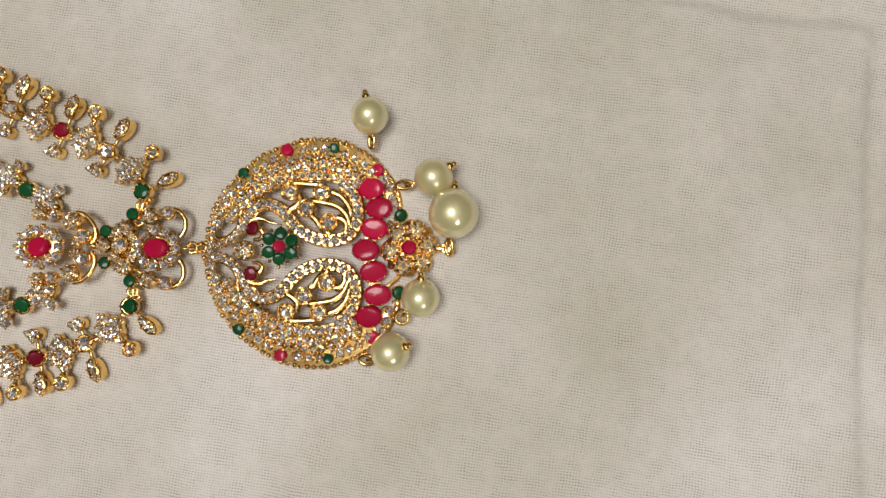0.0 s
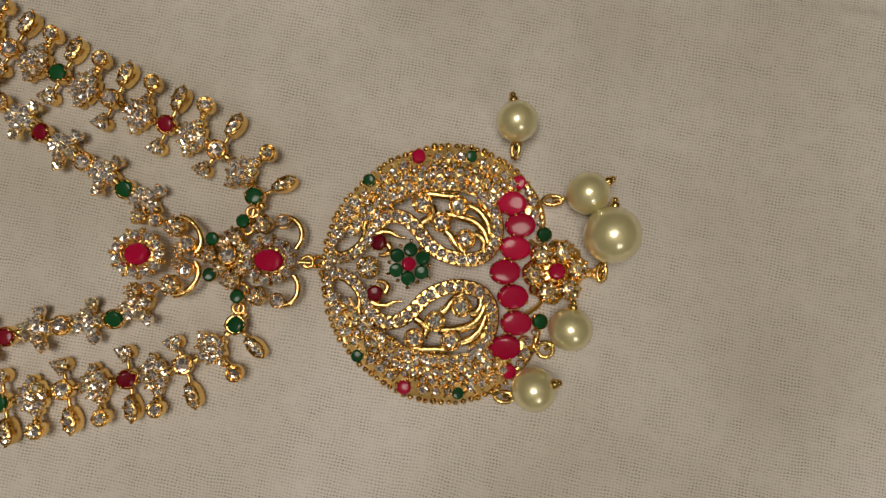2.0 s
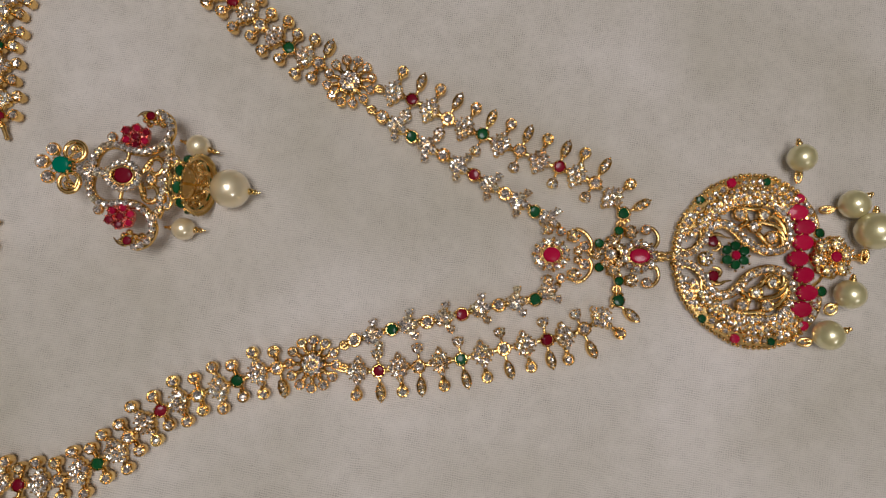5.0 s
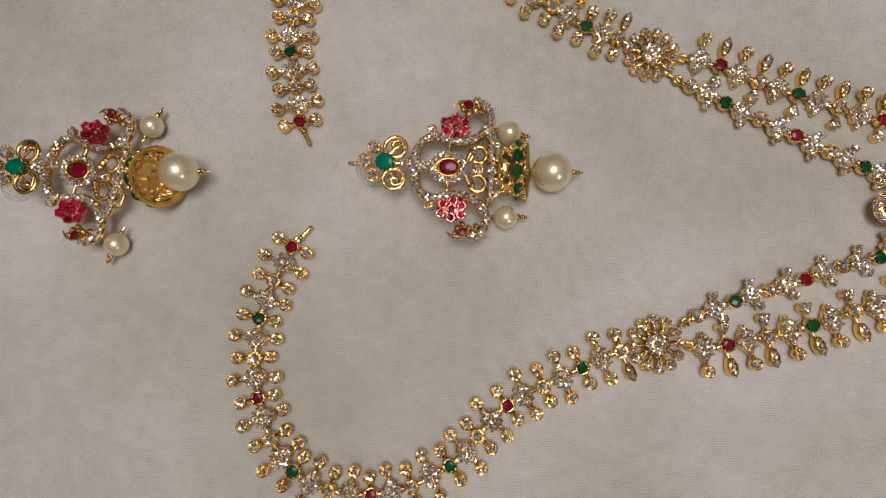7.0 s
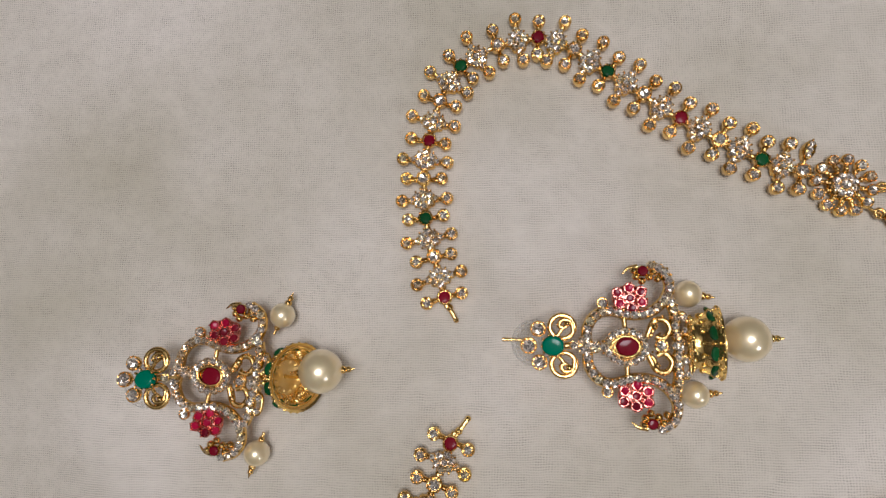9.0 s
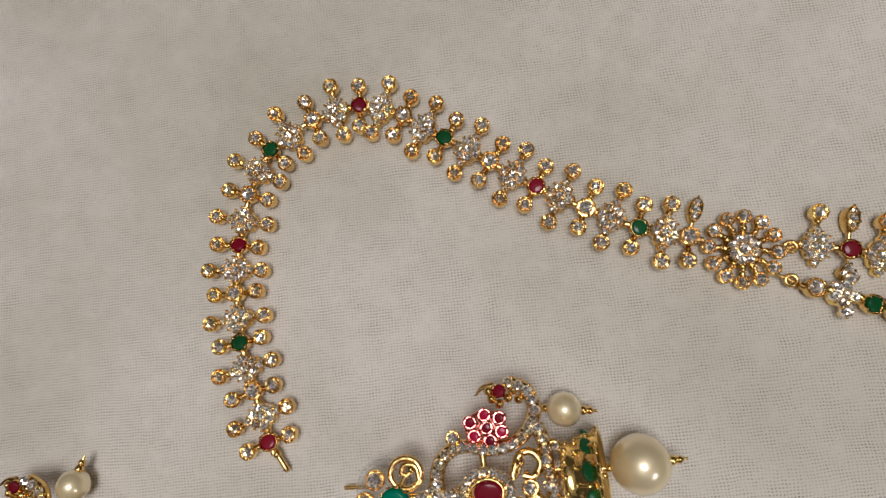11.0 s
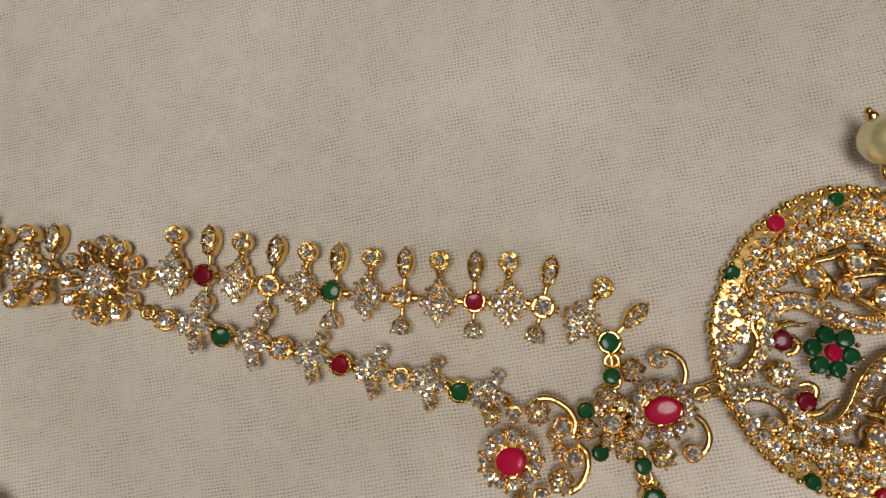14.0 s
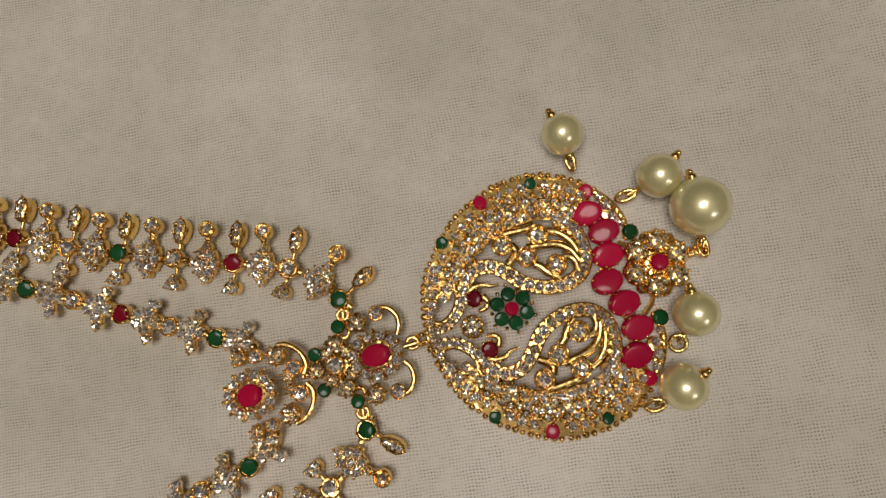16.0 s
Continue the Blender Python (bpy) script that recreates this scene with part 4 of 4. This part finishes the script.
        for fx, fy in flower:
            stone("dark_ruby" if random.random() < 0.5 else "ruby", body, fx, fy, z + 1.2, 0.86)
        stone("dark_ruby", body, 4.4, 16.4 * side, z + 1.4, 1.05)
        stone("white", body, -4.6, 9.6 * side, z + 1.2, 1.05)
        for wx, wy in ((12.6, 3.2), (12.6, 6.0), (8.8, 10.4)):
            stone("white", body, wx, wy * side, z + 1.2, 0.75)
    stone("white", body, 7.4, 0, z + 1.2, 1.2)
    stone("white", body, 10.2, 0, z + 1.1, 0.9)

    # bell: a hollow dome with a beaded rim
    s = Shape()
    prof = [(2.6, -8.6), (4.6, -8.3), (5.7, -7.4), (5.9, -6.2), (5.6, -5.6), (6.3, -4.2), (7.1, -2.2), (7.6, 0.0), (8.1, 0.4), (8.1, 1.1), (7.5, 0.8)]
    s.lathe([(0.4, -8.6)] + prof, 28, cap=False)
    for k in range(28):
        a = 2 * math.pi * k / 28
        s.ball(8.0 * math.cos(a), 8.0 * math.sin(a), 0.5, 0.4, 6)
    for k in range(14):
        a = 2 * math.pi * (k + 0.5) / 14
        s.ball(5.7 * math.cos(a), 5.7 * math.sin(a), -7.0, 0.75, 7)
        s.ball(6.2 * math.cos(a + 0.22), 6.2 * math.sin(a + 0.22), -4.7, 0.62, 7)
        s.ball(7.2 * math.cos(a + 0.22), 7.2 * math.sin(a + 0.22), -1.9, 0.55, 7)
        s.tube([(6.2 * math.cos(a + 0.22), 6.2 * math.sin(a + 0.22), -4.6), (7.5 * math.cos(a + 0.22), 7.5 * math.sin(a + 0.22), -0.4)], 0.34, 6)
    s.tube([(0, 0, -6.0), (0, 0, 1.5)], 0.4, 6)
    bell = part("bell", s.mesh("bell", GOLD), e, at(*bell_at, bell_turn, 0.98, 0.98, 0.73, rx=0, ry=bell_tip), "gold bell with green stones")
    lining = Shape().lathe([(7.5, 0.75), (7.1, 0.3), (6.2, -2.2), (4.8, -4.2), (3.0, -5.6), (0.5, -6.2)], 28, cap=False)
    for k in range(12):
        a = 2 * math.pi * k / 12
        lining.ball(5.2 * math.cos(a), 5.2 * math.sin(a), -3.3, 0.55, 6)
        lining.ball(3.4 * math.cos(a + 0.3), 3.4 * math.sin(a + 0.3), -5.0, 0.5, 6)
    filigree = Shape()
    for k in range(9):
        a = 2 * math.pi * (k + 0.5) / 9
        out, along = Vector((math.cos(a), math.sin(a), 0)), Vector((-math.sin(a), math.cos(a), 0))
        up = out * 0.57 + Vector((0, 0, 0.82))
        mid = out * 5.5 + Vector((0, 0, -2.9))
        for r in (1.5, 0.8):
            filigree.tube([tuple(mid + along * (r * math.cos(c)) + up * (r * math.sin(c))) for c in (2 * math.pi * q / 12 for q in range(12))], 0.36, 6, True)
        filigree.tube([tuple(mid + along * 1.9 + up * -2.0), tuple(mid + along * 1.9 + up * 2.4)], 0.34, 6)
        filigree.ball(*mid, 0.45, 6)
    for r, h in ((6.9, -0.2), (4.3, -4.7)):
        filigree.tube([(r * math.cos(c), r * math.sin(c), h) for c in (2 * math.pi * q / 28 for q in range(28))], 0.32, 6, True)
    part("lining", lining.mesh("lining", SATIN), bell, None, "pale satin gold inside")
    part("filigree", filigree.mesh("filigree", GOLD), bell, None, "gold openwork inside the bell")
    for k in range(10):
        a = 2 * math.pi * (k + 0.5) / 10
        m = Matrix.Translation((7.3 * MM * math.cos(a), 7.3 * MM * math.sin(a), -1.5 * MM)) @ Matrix.Rotation(a, 4, "Z") @ Matrix.Rotation(radians(66), 4, "Y") @ Matrix.Diagonal((1.5, 1.6, 1.2, 1))
        part("stone", STONE["emerald"], bell, m, LABEL["emerald"])
    pearl_on_wire(e, *pearl_at[:2], 5.1, 0, pearl_at[2])
    for sx, sy, r, toward in small:
        pearl_on_wire(e, sx, sy, r * 0.95, toward)
    return e


earring(-70.8, 18.4, -6.6, "gold earring with red flowers, its bell lying on its side", 0.0, (15.9, -0.5), (35.1, -0.1, 7.9), 0.0, 80.0, (42.4, 0.5, 5.2),
        [(31.2, 10.9, 3.3, -10), (31.2, -11.5, 3.2, 3)], True, (-3.4, 0.6), 2.2, 8.0)
earring(-164.6, 23.6, -4.0, "gold earring with red flowers, its open bell tipped upwards", -12.6, (14.4, -0.4), (35.2, -2.0, 6.8), -4.0, 56.0, (41.2, -0.9, 8.0),
        [(30.8, 12.7, 3.2, 62), (23.5, -19.1, 3.2, -112)], False, (-5.4, -2.0), 2.8, 6.2)
